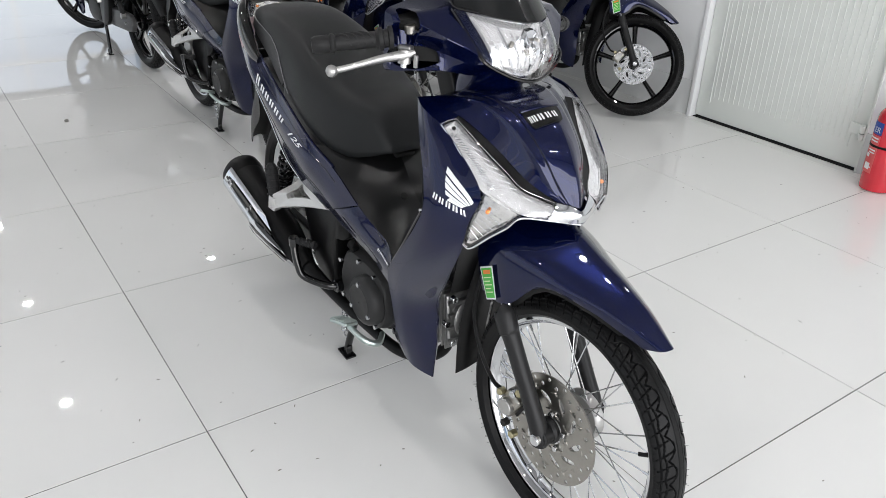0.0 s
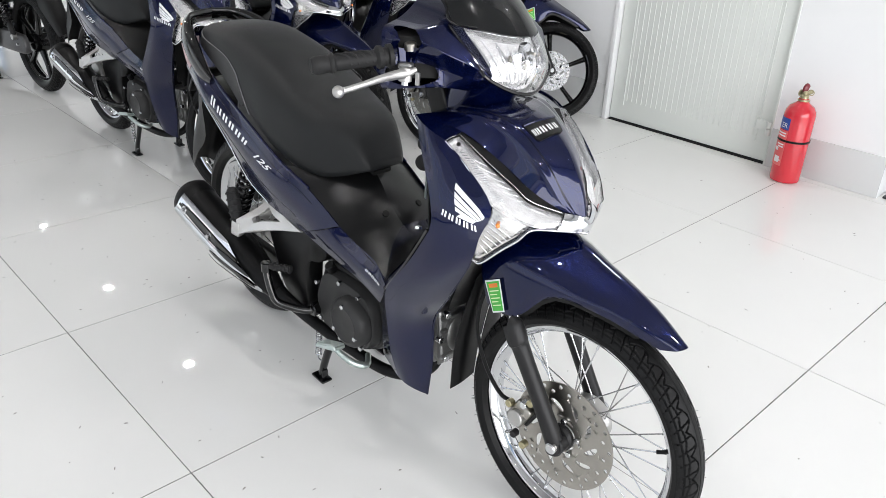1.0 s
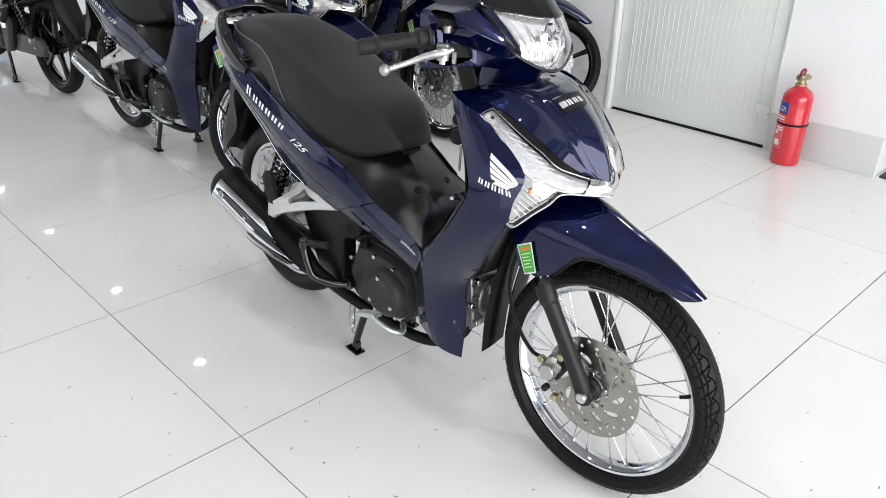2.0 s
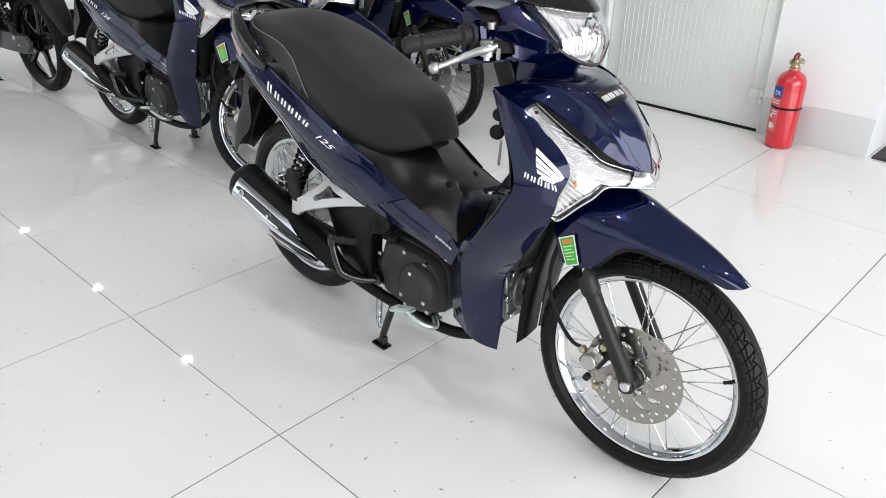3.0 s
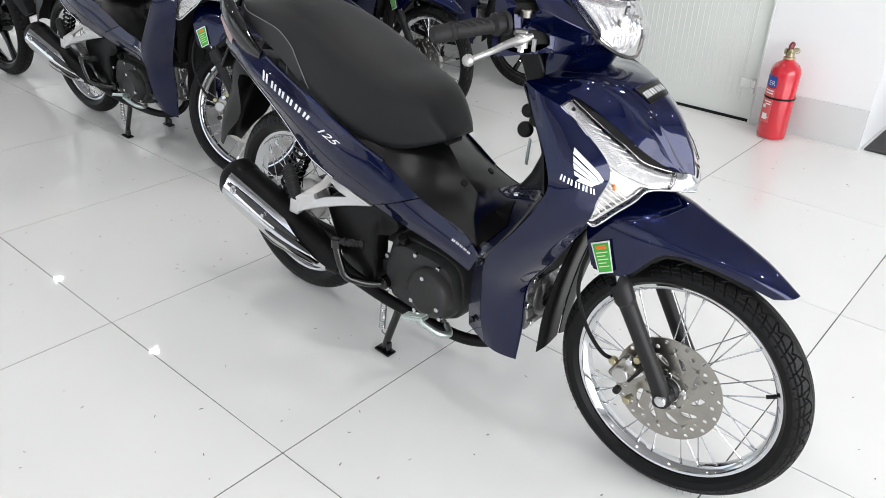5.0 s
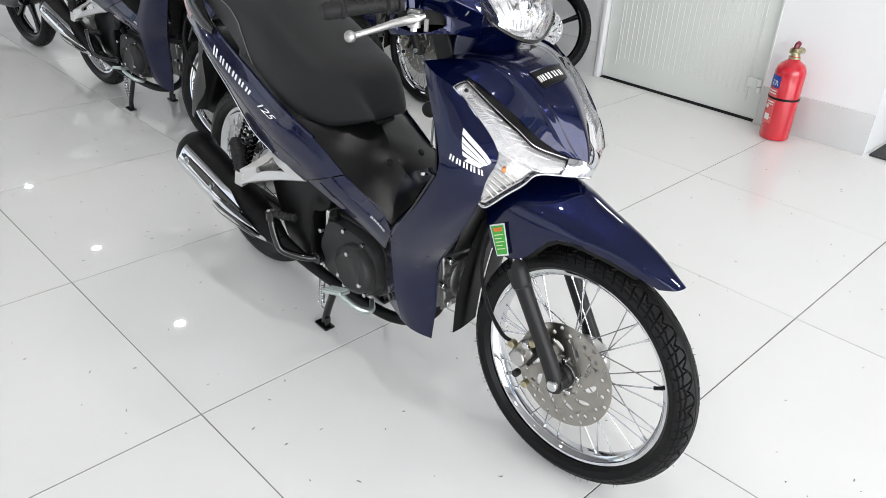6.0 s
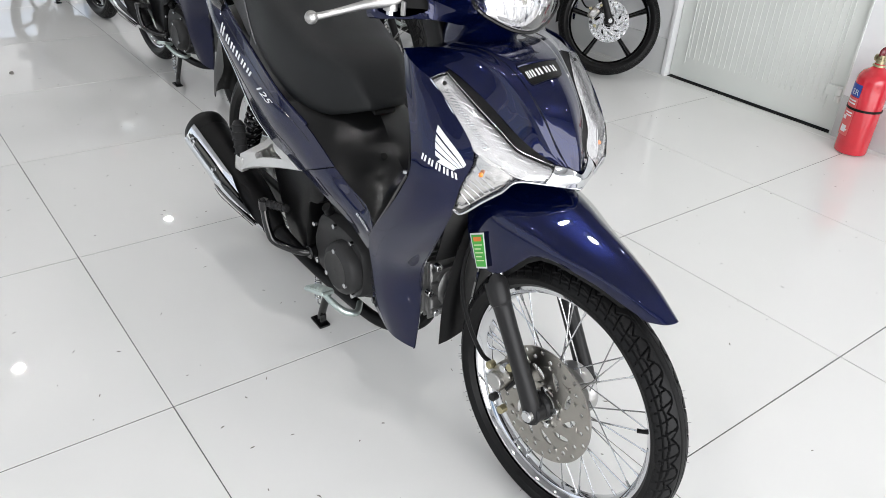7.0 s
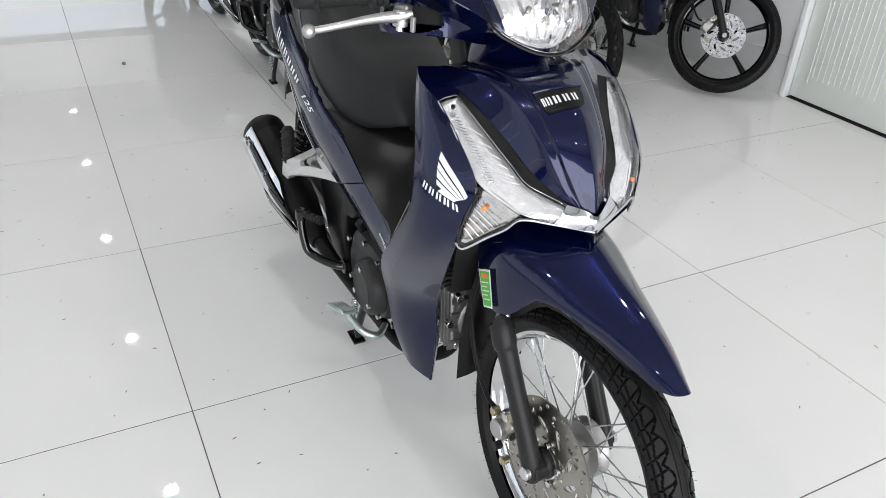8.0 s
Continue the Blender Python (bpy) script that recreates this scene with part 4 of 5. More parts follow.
            part("lever_ball", lathe(bmesh.new(), [(.0112 * math.sin(math.pi * k / 10) + .00005, -.0112 * math.cos(math.pi * k / 10)) for k in range(11)], 20, Matrix.Translation((-.384, -.376, .955)), False), M_ALU, lever)
            part("lever_pivot", disc(bmesh.new(), (-.367, -.219, .960), (0, 0, 1), .013, .026, 20), M_ALU, lever)
            part("pivot_bolt", disc(bmesh.new(), (-.367, -.219, .952), (0, 0, 1), .007, .009, 6), M_SPOKE, lever)
            part("lever_bracket", box(bmesh.new(), (.028, .020, .012), pose(-.374, -.211, .986, 0, 0, 25), .005, 3), M_HEAD, lever)
            part("lever_fork", box(bmesh.new(), (.008, .007, .024), pose(-.346, -.207, .966, 0, 0, 10), .002), M_ALU, lever)
            add(lever)
        add(part("mirror_boss", disc(bmesh.new(), (-.371, .203 * s, 1.014), (0, .15 * s, 1), .0115, .014, 20), M_STEEL, bike))
    if decals:
        c = [Vector(p) for p in ((-.208, -.1180, .575), (-.166, -.1265, .598), (-.146, -.1255, .531), (-.180, -.1170, .512))]

        def sheet(u0, u1, v0, v1, lift):
            def at(u, v):
                return c[0].lerp(c[1], u).lerp(c[3].lerp(c[2], u), v) + Vector((-.0004, -lift, 0))
            return box_sheet([at(u0, v0), at(u1, v0), at(u1, v1), at(u0, v1)])

        lab = part("energy_label", sheet(0, 1, 0, 1, .0010), M_WHITE, fen, "green and white energy label with unreadable print")
        part("label_field", sheet(.08, .92, .05, .95, .0016), M_GREEN, fen)
        part("label_mark", sheet(.22, .80, .11, .23, .0022), M_ORANGE, fen)
        for k in range(5):
            part("label_print", sheet(.18, .82 - .15 * (k % 2), .32 + .11 * k, .35 + .11 * k, .0022), M_PALE, fen)
    return res


def seat(bike):
    rows = []
    for x, zt, zb, hw in ((-1.405, .884, .862, .070), (-1.385, .892, .848, .092), (-1.33, .906, .835, .113), (-1.2, .914, .790, .134), (-1.05, .886, .718, .152), (-.94, .846, .668, .162),
                          (-.83, .802, .634, .152), (-.755, .784, .630, .126), (-.705, .760, .642, .096), (-.668, .712, .656, .072), (-.650, .682, .662, .052)):
        h = zt - zb
        half = [(hw * .93, zb), (hw, zb + .12 * h), (hw * .985, zb + .45 * h), (hw * .90, zb + .74 * h), (hw * .70, zb + .915 * h), (hw * .38, zb + .985 * h), (0, zt)]
        loop = half + [(-y, z) for y, z in reversed(half[:-1])]
        rows.append([(x, y, z) for y, z in loop])
    g = surface(rows, 4, 3)
    bm = bmesh.new()
    v = grid_faces(bm, g)
    h = len(v)
    for i in range(h - 1):
        bm.faces.new((v[i][0], v[i + 1][0], v[i + 1][-1], v[i][-1]))
    bm.faces.new(v[0])
    bm.faces.new(v[-1])
    st = part("seat", bm, M_SEAT, bike, "long black vinyl dual seat with pale piping", smooth=60)
    for s in (-1, 1):
        seam = [(-1.375, .080, .881), (-1.353, .103, .878), (-1.320, .1145, .867), (-1.236, .1275, .858), (-1.171, .1355, .847), (-1.116, .1435, .819), (-1.093, .1485, .795), (-1.063, .1525, .754), (-1.046, .1500, .722)]
        part("piping", tube(bmesh.new(), [(x, y * s, z) for x, y, z in seam], .0016, 6, 5), M_PIPING, st, "pale seam piping")
        side = [[seam[1], (-1.38, .095, .856)], [seam[2], (-1.345, .113, .842)], [seam[3], (-1.275, .125, .818)], [seam[4], (-1.205, .1345, .796)], [seam[5], (-1.145, .142, .768)], [seam[6], (-1.115, .146, .752)], [seam[7], (-1.078, .151, .735)]]
        part("side_panel", shell(side, s, 4, 3, .002, .0012), M_SEATSIDE, st)
    return st


def muffler(bike):
    a, b = Vector((-.93, -.180, .262)), Vector((-1.34, -.200, .402))
    d = (b - a).normalized()
    m = along(a, d)
    L = (b - a).length
    ex = part("exhaust", tube(bmesh.new(), [(-.43, -.02, .285), (-.42, -.03, .225), (-.45, -.07, .188), (-.52, -.112, .180), (-.65, -.128, .185), (-.78, -.145, .205), (-.88, -.17, .244), (-.94, -.178, .266)], [.014, .015, .015, .0155, .016, .017, .019, .024], 16, 5), M_PIPE, bike, "black exhaust with a chromed heat shield")
    part("muffler_body", lathe(bmesh.new(), [(.001, -.02), (.024, -.02), (.040, .04), (.053, .12), (.060, .22), (.063, L - .03), (.058, L - .004), (.047, L + .008), (.034, L + .006), (.032, L - .02), (.001, L - .02)], 40, m, False), M_PIPE, ex)
    part("end_cap", lathe(bmesh.new(), [(.034, L - .004), (.063, L - .05), (.067, L - .03), (.065, L - .002), (.053, L + .012), (.036, L + .014)], 40, m), M_PIPE, ex)
    turn = m.to_3x3().inverted() @ Vector((0, -.93, -.24))
    mid = math.degrees(math.atan2(turn.z, turn.x))
    sh = []
    for k in range(13):
        t = k / 12
        y = .01 + (L - .04) * t
        r = .032 + .038 * min(1, t * 2.2) ** .8
        span = .14 + .86 * min(1, t * 2.4)
        row = []
        for j in range(13):
            ang = radians(mid) + (j / 12 - .5) * radians(122) * span
            rr = r + (.0045 if 4 <= j <= 5 else -.003 if 7 <= j <= 8 else 0) * min(1, t * 3)
            p = m @ Vector((rr * math.cos(ang), y, rr * math.sin(ang)))
            row.append(p)
        sh.append(row)
    bm = bmesh.new()
    grid_faces(bm, sh)
    bmesh.ops.recalc_face_normals(bm, faces=bm.faces)
    bmesh.ops.solidify(bm, geom=bm.faces[:], thickness=-.003)
    part("heat_shield", bm, M_CHROME, ex, "polished chrome heat shield")
    knob = m.inverted() @ Vector((-1.14, -.252, .360))
    line = math.degrees(math.atan2(knob.z, knob.x))
    # the first strip paints the dark reflected streak; the others are slots
    for t0, t1, a0, a1 in ((.26, .97, line - 9, line + 6), (.05, .52, mid - 14, mid - 3), (.12, .44, mid - 36, mid - 24), (.10, .56, mid + 12, mid + 25)):
        g = []
        for k in range(9):
            t = t0 + (t1 - t0) * k / 8
            y = .01 + (L - .04) * t
            r = .032 + .038 * min(1, t * 2.2) ** .8 + .0080
            taper = math.sin(math.pi * min(1, k / 8 * .92 + .06)) ** .4
            g.append([m @ Vector((r * math.cos(radians(q)), y, r * math.sin(radians(q)))) for q in (((a0 + a1) / 2 - (a1 - a0) / 2 * taper), (a0 + a1) / 2, ((a0 + a1) / 2 + (a1 - a0) / 2 * taper))])
        bm = bmesh.new()
        grid_faces(bm, g)
        bmesh.ops.recalc_face_normals(bm, faces=bm.faces)
        bmesh.ops.solidify(bm, geom=bm.faces[:], thickness=.0015)
        part("slot", bm, M_GLOSSBLACK, ex)
    for p in ((-1.262, -.262, .402), (-1.14, -.252, .360)):
        part("shield_bolt", disc(bmesh.new(), p, (0, -1, .25), .0125, .010, 16), M_SPOKE, ex)
        part("bolt_head", disc(bmesh.new(), Vector(p) + Vector((0, -.010, .0025)), (0, -1, .25), .007, .006, 6), M_SPOKE, ex)
    return ex


def engine(bike):
    eng = part("engine", prism([(-.80, .30), (-.80, .23), (-.74, .205), (-.60, .205), (-.54, .235), (-.525, .30), (-.55, .375), (-.66, .40), (-.76, .39)], -.11, .115, -1, .012), M_ENGINE, bike, "dark grey horizontal single-cylinder engine")
    part("clutch_cover", prism([(-.775, .30), (-.765, .235), (-.69, .212), (-.60, .212), (-.545, .245), (-.535, .31), (-.56, .375), (-.66, .392), (-.74, .38)], .112, .150, -1, .02), M_ENGINE, eng)
    part("round_cover", lathe(bmesh.new(), [(.001, .148), (.068, .148), (.066, .170), (.060, .179), (.047, .186), (.044, .184), (.001, .186)], 40, pose(-.605, 0, .300) @ Matrix.Scale(-1, 4, (0, 1, 0)), False), M_ENGINE, eng)
    for k in range(3):
        a = radians(95 + 120 * k)
        part("cover_bolt", disc(bmesh.new(), (-.605 + .049 * math.cos(a), -.178, .300 + .049 * math.sin(a)), (0, -1, 0), .0065, .010, 10), M_SPOKE, eng)
    for x, z in ((-.758, .345), (-.745, .245), (-.66, .383), (-.585, .372), (-.553, .285), (-.575, .232), (-.66, .222)):
        part("case_bolt", disc(bmesh.new(), (x, -.147, z), (0, -1, 0), .0065, .010, 10), M_SPOKE, eng)
    part("filler_cap", disc(bmesh.new(), (-.715, -.130, .392), (0, -.5, .8), .014, .022, 14), M_BLACK, eng)
    part("cylinder", box(bmesh.new(), (.11, .15, .13), pose(-.48, 0, .325, 0, -6, 0), .012), M_ENGINE, eng)
    part("cylinder_head", box(bmesh.new(), (.075, .145, .135), pose(-.405, 0, .335, 0, -6, 0), .012, 3), M_HEAD, eng, "bare cast aluminium cylinder head")
    for k in range(6):
        part("cooling_fin", box(bmesh.new(), (.005, .150, .145), pose(-.452 + .015 * k, 0, .333, 0, -6, 0), .002), M_HEAD, eng)
    part("head_rim", lathe(bmesh.new(), [(.030, -.006), (.052, -.006), (.058, 0), (.056, .012), (.046, .020), (.030, .022)], 28, pose(-.372, 0, .335, 0, 0, -90)), M_HEAD, eng)
    for z in (.285, .318, .352, .385):
        part("head_rib", box(bmesh.new(), (.012, .14, .010), pose(-.366, 0, z), .003), M_HEAD, eng)
    for y, z in ((-.055, .395), (.055, .395), (-.055, .275), (.055, .275), (-.076, .335)):
        part("head_bolt", disc(bmesh.new(), (-.372, y, z), (1, 0, 0), .009, .014, 10), M_SPOKE, eng)
    part("intake", tube(bmesh.new(), [(-.43, 0, .40), (-.46, 0, .46), (-.52, 0, .50)], .022, 14, 4), M_BLACK, eng)
    part("left_cover", prism([(-.78, .30), (-.77, .235), (-.70, .212), (-.60, .212), (-.555, .25), (-.55, .31), (-.58, .37), (-.66, .385)], .11, .14, 1, .02), M_ENGINE, eng)
    kick = part("kick_starter", tube(bmesh.new(), [(-.765, -.150, .262), (-.772, -.175, .262), (-.795, -.205, .268), (-.826, -.238, .285), (-.838, -.246, .312), (-.850, -.248, .350), (-.857, -.246, .378)], .0105, 12, 4), M_GLOSSBLACK, bike, "folded black kick starter")
    part("kick_boss", disc(bmesh.new(), (-.765, -.140, .262), (0, -1, 0), .018, .03, 20), M_GLOSSBLACK, kick)
    part("kick_joint", disc(bmesh.new(), (-.857, -.246, .366), (0, 0, 1), .014, .026, 14), M_GLOSSBLACK, kick)
    part("kick_pedal", tube(bmesh.new(), [(-.857, -.246, .383), (-.825, -.232, .386), (-.785, -.214, .390)], [.008, .0095, .0085], 10, 4), M_GRIP, kick)
    for k in range(5):
        part("pedal_rib", disc(bmesh.new(), (-.835 + .011 * k, -.236 + .0048 * k, .3855 + .0008 * k), (.9, .4, .04), .0115, .004, 12), M_GRIP, kick)
    ped = part("brake_pedal", tube(bmesh.new(), [(-.578, -.236, .268), (-.556, -.226, .252), (-.530, -.208, .234), (-.522, -.175, .222), (-.56, -.14, .216)], [.0075, .0085, .0090, .0085, .008], 12, 4), M_ZINC, bike, "zinc-plated rear brake pedal")
    part("pedal_pad", box(bmesh.new(), (.058, .048, .010), pose(-.579, -.246, .277, -18, -6, 20), .004, 3), M_ZINC, ped)
    for k in range(6):
        part("pad_ridge", box(bmesh.new(), (.052, .003, .004), pose(-.579, -.246, .277, -18, -6, 20) @ pose(0, -.02 + .008 * k, .006), .001, 1), M_ZINC, ped)
    return eng


def bracket_plate(s):
    """A tapered plate from the frame out to the footrest, with an oval hole."""
    rim = [(-.812, .150, .472), (-.90, .152, .496), (-.975, .130, .513), (-.996, .153, .483), (-1.022, .192, .456), (-1.052, .216, .428), (-1.040, .214, .398), (-.985, .196, .424), (-.90, .172, .450)]
    edge = spline([*rim, rim[0]], 4)[:-1]
    n = len(edge)
    c = Vector((-.945, .166, .474))
    bm = bmesh.new()
    rings = []
    for off in (0, .012):
        out = [Vector((q.x, s * (q.y + off), q.z)) for q in edge]
        hole = []
        for k in range(n):
            d = edge[k] - c
            hole.append(Vector((c.x + d.x * .42, s * (c.y + d.y * .42 + off), c.z + d.z * .40)))
        rings.append((out, hole))
    loop = [rings[0][1], rings[0][0], rings[1][0], rings[1][1], rings[0][1]]
    v = [[bm.verts.new(p) for p in r] for r in loop[:4]]
    v.append(v[0])
    for i in range(4):
        for j in range(n):
            k = (j + 1) % n
            bm.faces.new((v[i][j], v[i][k], v[i + 1][k], v[i + 1][j]))
    return bm


def running_gear(bike):
    stand = part("centre_stand", tube(bmesh.new(), [(-.803, -.115, .012), (-.79, -.112, .06), (-.765, -.104, .14), (-.75, -.098, .205), (-.75, -.06, .215), (-.75, .06, .215), (-.75, .098, .205), (-.765, .104, .14), (-.79, .112, .06), (-.803, .115, .012)], .0115, 12, 3), M_GLOSSBLACK, bike, "black tubular centre stand")
    for s in (-1, 1):
        part("stand_foot", box(bmesh.new(), (.055, .036, .007), pose(-.80, .118 * s, .0055, 0, 4, 0), .003), M_GLOSSBLACK, stand)
        part("foot_gusset", box(bmesh.new(), (.006, .02, .03), pose(-.785, .118 * s, .022), .002), M_GLOSSBLACK, stand)
    spr = part("stand_spring", spring(bmesh.new(), (-.812, -.118, .075), (-.80, -.118, .205), .0085, .0019, 17), M_SPOKE, bike, "coiled steel stand spring")
    part("spring_hook", tube(bmesh.new(), [(-.795, -.112, .055), (-.812, -.118, .062), (-.812, -.118, .078)], .0025, 8, 3), M_SPOKE, spr)
    arm = part("swingarm", box(bmesh.new(), (.50, .028, .045), pose(-1.04, -.098, .285, 0, 2, 0), .008, 3), M_FORK, bike, "black steel swingarm")
    part("swingarm_side", box(bmesh.new(), (.50, .028, .045), pose(-1.04, .098, .285, 0, 2, 0), .008, 3), M_FORK, arm)
    part("axle", rod((-1.258, -.14, .292), (-1.258, .14, .292), .008), M_SPOKE, arm)
    part("axle_end", disc(bmesh.new(), (-1.258, -.11, .292), (0, -1, 0), .014, .016, 6), M_SPOKE, arm)
    part("chain_case", prism([(-.78, .26), (-.80, .33), (-1.2, .345), (-1.30, .33), (-1.31, .26), (-1.24, .235), (-.85, .225)], .085, .118, 1, .012), M_CASE, arm, "dark grey chain case")
    for s in (-1, 1):
        w = .128 * s
        shock = part("shock_absorber", rod((-1.055, w, .62), (-1.215, w, .335), .011), M_CHROME, bike, "rear shock absorber with a black coil spring")
        part("coil_spring", spring(bmesh.new(), (-1.075, w, .585), (-1.185, w, .39), .025, .0052, 9, 8, 16), M_GLOSSBLACK, shock)
        part("shock_body", rod((-1.15, w, .45), (-1.215, w, .335), .017, 16), M_FORK, shock)
        part("shock_eye", disc(bmesh.new(), (-1.218, w - s * .016, .33), (0, s, 0), .017, .034, 18), M_ALU, shock)
        br = part("pillion_bracket", bracket_plate(s), M_SILVER, bike, "silver cast pillion footrest bracket")
        part("bracket_rib", tube(bmesh.new(), [(-.815, .152 * s, .470), (-.90, .172 * s, .452), (-.97, .192 * s, .430), (-1.03, .212 * s, .408)], [.004, .007, .008, .008], 10, 4), M_SILVER, br)
        part("bracket_end", box(bmesh.new(), (.03, .028, .044), pose(-1.048, .213 * s, .412, 0, 10, -s * 15), .005, 3), M_SILVER, br)
        peg = part("pillion_footrest", tube(bmesh.new(), [(-1.045, .213 * s, .425), (-1.06, .208 * s, .445), (-1.078, .202 * s, .475), (-1.092, .197 * s, .50), (-1.098, .195 * s, .51)], [.014, .0175, .0185, .017, .010], 14, 4), M_GRIP, bike, "folded-up black rubber pillion footrest")
        for k in range(5):
            part("footrest_rib", disc(bmesh.new(), (-1.053 - .009 * k, (.211 - .003 * k) * s, .434 + .0155 * k), (-.5, -.15 * s, .85), .0205, .004, 14), M_GRIP, peg)
        part("frame_cover", prism([(-1.005, .40), (-.97, .45), (-.83, .472), (-.735, .445), (-.745, .405), (-.80, .385), (-.812, .30), (-.822, .215), (-.87, .215), (-.945, .255)], .095, .142, s, .014), M_BLACK, bike, "matte black frame side cover")
    return arm


def stems(n, base0, base1, top0, top1):
    """Two upright bars for each of n places along a line of print, between its foot and its top, as (u, v) quads."""
    b0, b1, t0, t1 = (Vector(p) for p in (base0, base1, top0, top1))
    out = []
    for k in range(n):
        for f0, f1 in ((.04, .28), (.46, .70)):
            a, b = (k + f0) / n, (k + f1) / n
            out.append(tuple(tuple(p) for p in (b0.lerp(b1, a), t0.lerp(t1, a), t0.lerp(t1, b), b0.lerp(b1, b))))
    return out


def bodywork(bike, decals):
    for s in (-1, 1):
        k_out = 1.05 if s > 0 else 1.0
        lens, signal, shield = ([[(x, y * k_out, z) for x, y, z in r] for r in rows] for rows in (LENS, SIGNAL, SHIELD))
        trim = [[(r[0][0], r[0][1] * k_out, r[0][2]), r[1]] for r in TRIM]
        sh = part("leg_shield", shell(shield, s, 4, 5, .003), M_BLUE, bike, "glossy navy blue leg shield panel")
        part("shield_return", shell([[(-.447, .186, .472), (-.40, .222, .49)], [(-.474, .168, .345), (-.428, .186, .34)], [(-.482, .152, .258), (-.43, .154, .228)]], s, 4, 3, .003, -.002), M_BLUE, sh)
        part("shield_bolt", disc(bmesh.new(), (-.458, .166 * s, .292), (-.3, s, 0), .008, .006, 12), M_GLOSSBLACK, sh)
        part("front_fold", shell([[(-.178, .186, .652), (-.21, .165, .64)], [(-.263, .160, .520), (-.275, .145, .515)], [(-.334, .128, .420), (-.345, .112, .418)], [(-.344, .121, .300), (-.358, .104, .300)], [(-.355, .122, .203), (-.362, .112, .206)]], s, 4, 2, .002), M_BLUE, sh)
        part("shield_shoulder", shell([[(-.358, .181, .8965), (-.358, .178, .8975)], [(-.315, .190, .883), (-.312, .160, .8895)], [(-.271, .184, .869), (-.267, .142, .8805)]], s, 4, 3, .003, -.0005), M_BLUE, sh)
        body = part("side_cover", shell(SIDE, s, 4, 5, .003), M_BLUE, bike, "glossy navy blue body side cover with white lettering shapes" if decals and s < 0 else "glossy navy blue body side cover")
        part("side_cover_front", shell(SIDE_LOW, s, 4, 5, .003, -.0015), M_BLUE, bike, "glossy navy blue lower side cover")
        part("cover_lip", tube(bmesh.new(), [(-1.395, .117 * s, .803), (-1.29, .133 * s, .790), (-1.16, .153 * s, .750), (-1.02, .168 * s, .705), (-.87, .176 * s, .650), (-.76, .165 * s, .609)], .005, 8, 5), M_BLUE, body)
        on = sampler(SIDE, s, 4, 5)
        # thin black beads: the shade of two creases is put into colour
        for v in (.30, .84):
            part("cover_crease", tube(bmesh.new(), [on(.22 + .66 * k / 14, v)[0] for k in range(15)], .0011, 6, 2), M_GLOSSBLACK, body)
        # chrome bead that paints the reflected line along the cover's lower edge
        part("cover_groove", tube(bmesh.new(), [(-1.405, .126 * s, .746), (-1.27, .158 * s, .697), (-1.145, .171 * s, .631), (-1.03, .178 * s, .552), (-.93, .181 * s, .518)], .0018, 6, 4), M_CHROME, body)
        ln = part("position_lamp", shell(lens, s, 4, 5, .002, .001), M_LENS, bike, "clear position lamp lens strip")
        part("lamp_housing", shell([[(x - .006, y * .955, z - .006) for x, y, z in r] for r in lens], s, 4, 4, .002, -.003), M_REFLECTOR, ln, "bright silver lamp housing")
        at = sampler(lens, s, 4, 5)
        zig = []
        for k in range(46):
            p, q = at(.09 + .011 * k, .22 if k % 2 else .40)
            zig.append(p - q * .004)
        part("lamp_facet", tube(bmesh.new(), zig, .0011, 5, 1), M_SPOKE, ln)
        for k in range(6):
            p, q = at(.16 + .08 * k, .56)
            r, t = at(.20 + .08 * k, .90)
            part("lamp_flute", tube(bmesh.new(), [p - q * .006, r - t * .006], .0008, 6, 2), M_REFLECTOR, ln)
        p, q = at(.055, .45)
        # dark disc drawn for a bolt hole, with the hole's shade as its colour
        part("lamp_screw", disc(bmesh.new(), p - q * .002, q, .004, .004, 12), M_GAP, ln)
        at = sampler(signal, s, 4, 5)
        for k in range(6):
            (p, q), (r, t) = at(.30 + .09 * k, .12), at(.40 + .09 * k, .88)
            part("signal_flute", tube(bmesh.new(), [p - q * .005, r - t * .005], .0008, 5, 2), M_SPOKE, ln)
        part("lamp_frame", tube(bmesh.new(), [(x, s * y * 1.002, z - .001) for x, y, z in (lens[0][0], lens[1][0], lens[2][0])], .0016, 8, 5), M_CHROME, ln)
        sg = part("turn_signal", shell(signal, s, 5, 5, .002, .003), M_LENS, bike, "clear turn signal lens with an amber bulb")
        part("signal_housing", shell([[(x - .01, y * .95, z - .002) for x, y, z in r] for r in signal], s, 4, 4, .002, -.003), M_FACET, sg)
        part("bulb", lathe(bmesh.new(), [(.0046 * math.sin(math.pi * k / 8) + .00005, -.0046 * math.cos(math.pi * k / 8)) for k in range(9)], 16, Matrix.Translation((-.150, .153 * s * k_out, .728)), False), M_AMBER, sg, "amber bulb")
        low = [(-.181, .186, .655), (-.167, .177, .650), (-.139, .151, .680), (-.115, .131, .704), (-.099, .113, .726), (-.075, .065, .721), (-.048, .002, .709)]
        part("signal_trim", tube(bmesh.new(), [(x, s * y * k_out, z) for x, y, z in low], [.002, .0024, .0024, .0024, .0024, .0026, .0028], 10, 5), M_CHROME, sg, "chromed lower lamp trim")
        part("lamp_gasket", shell(trim, s, 4, 4, .004, -.001), M_BLACK, bike)
        part("centre_cover", shell(CENTRE, s, 5, 5, .003), M_COVER, bike, "matte black centre cover under the seat")
        part("inner_cover", shell(INNER, s, 5, 5, .003), M_BLUE, bike, "glossy navy blue inner cover")
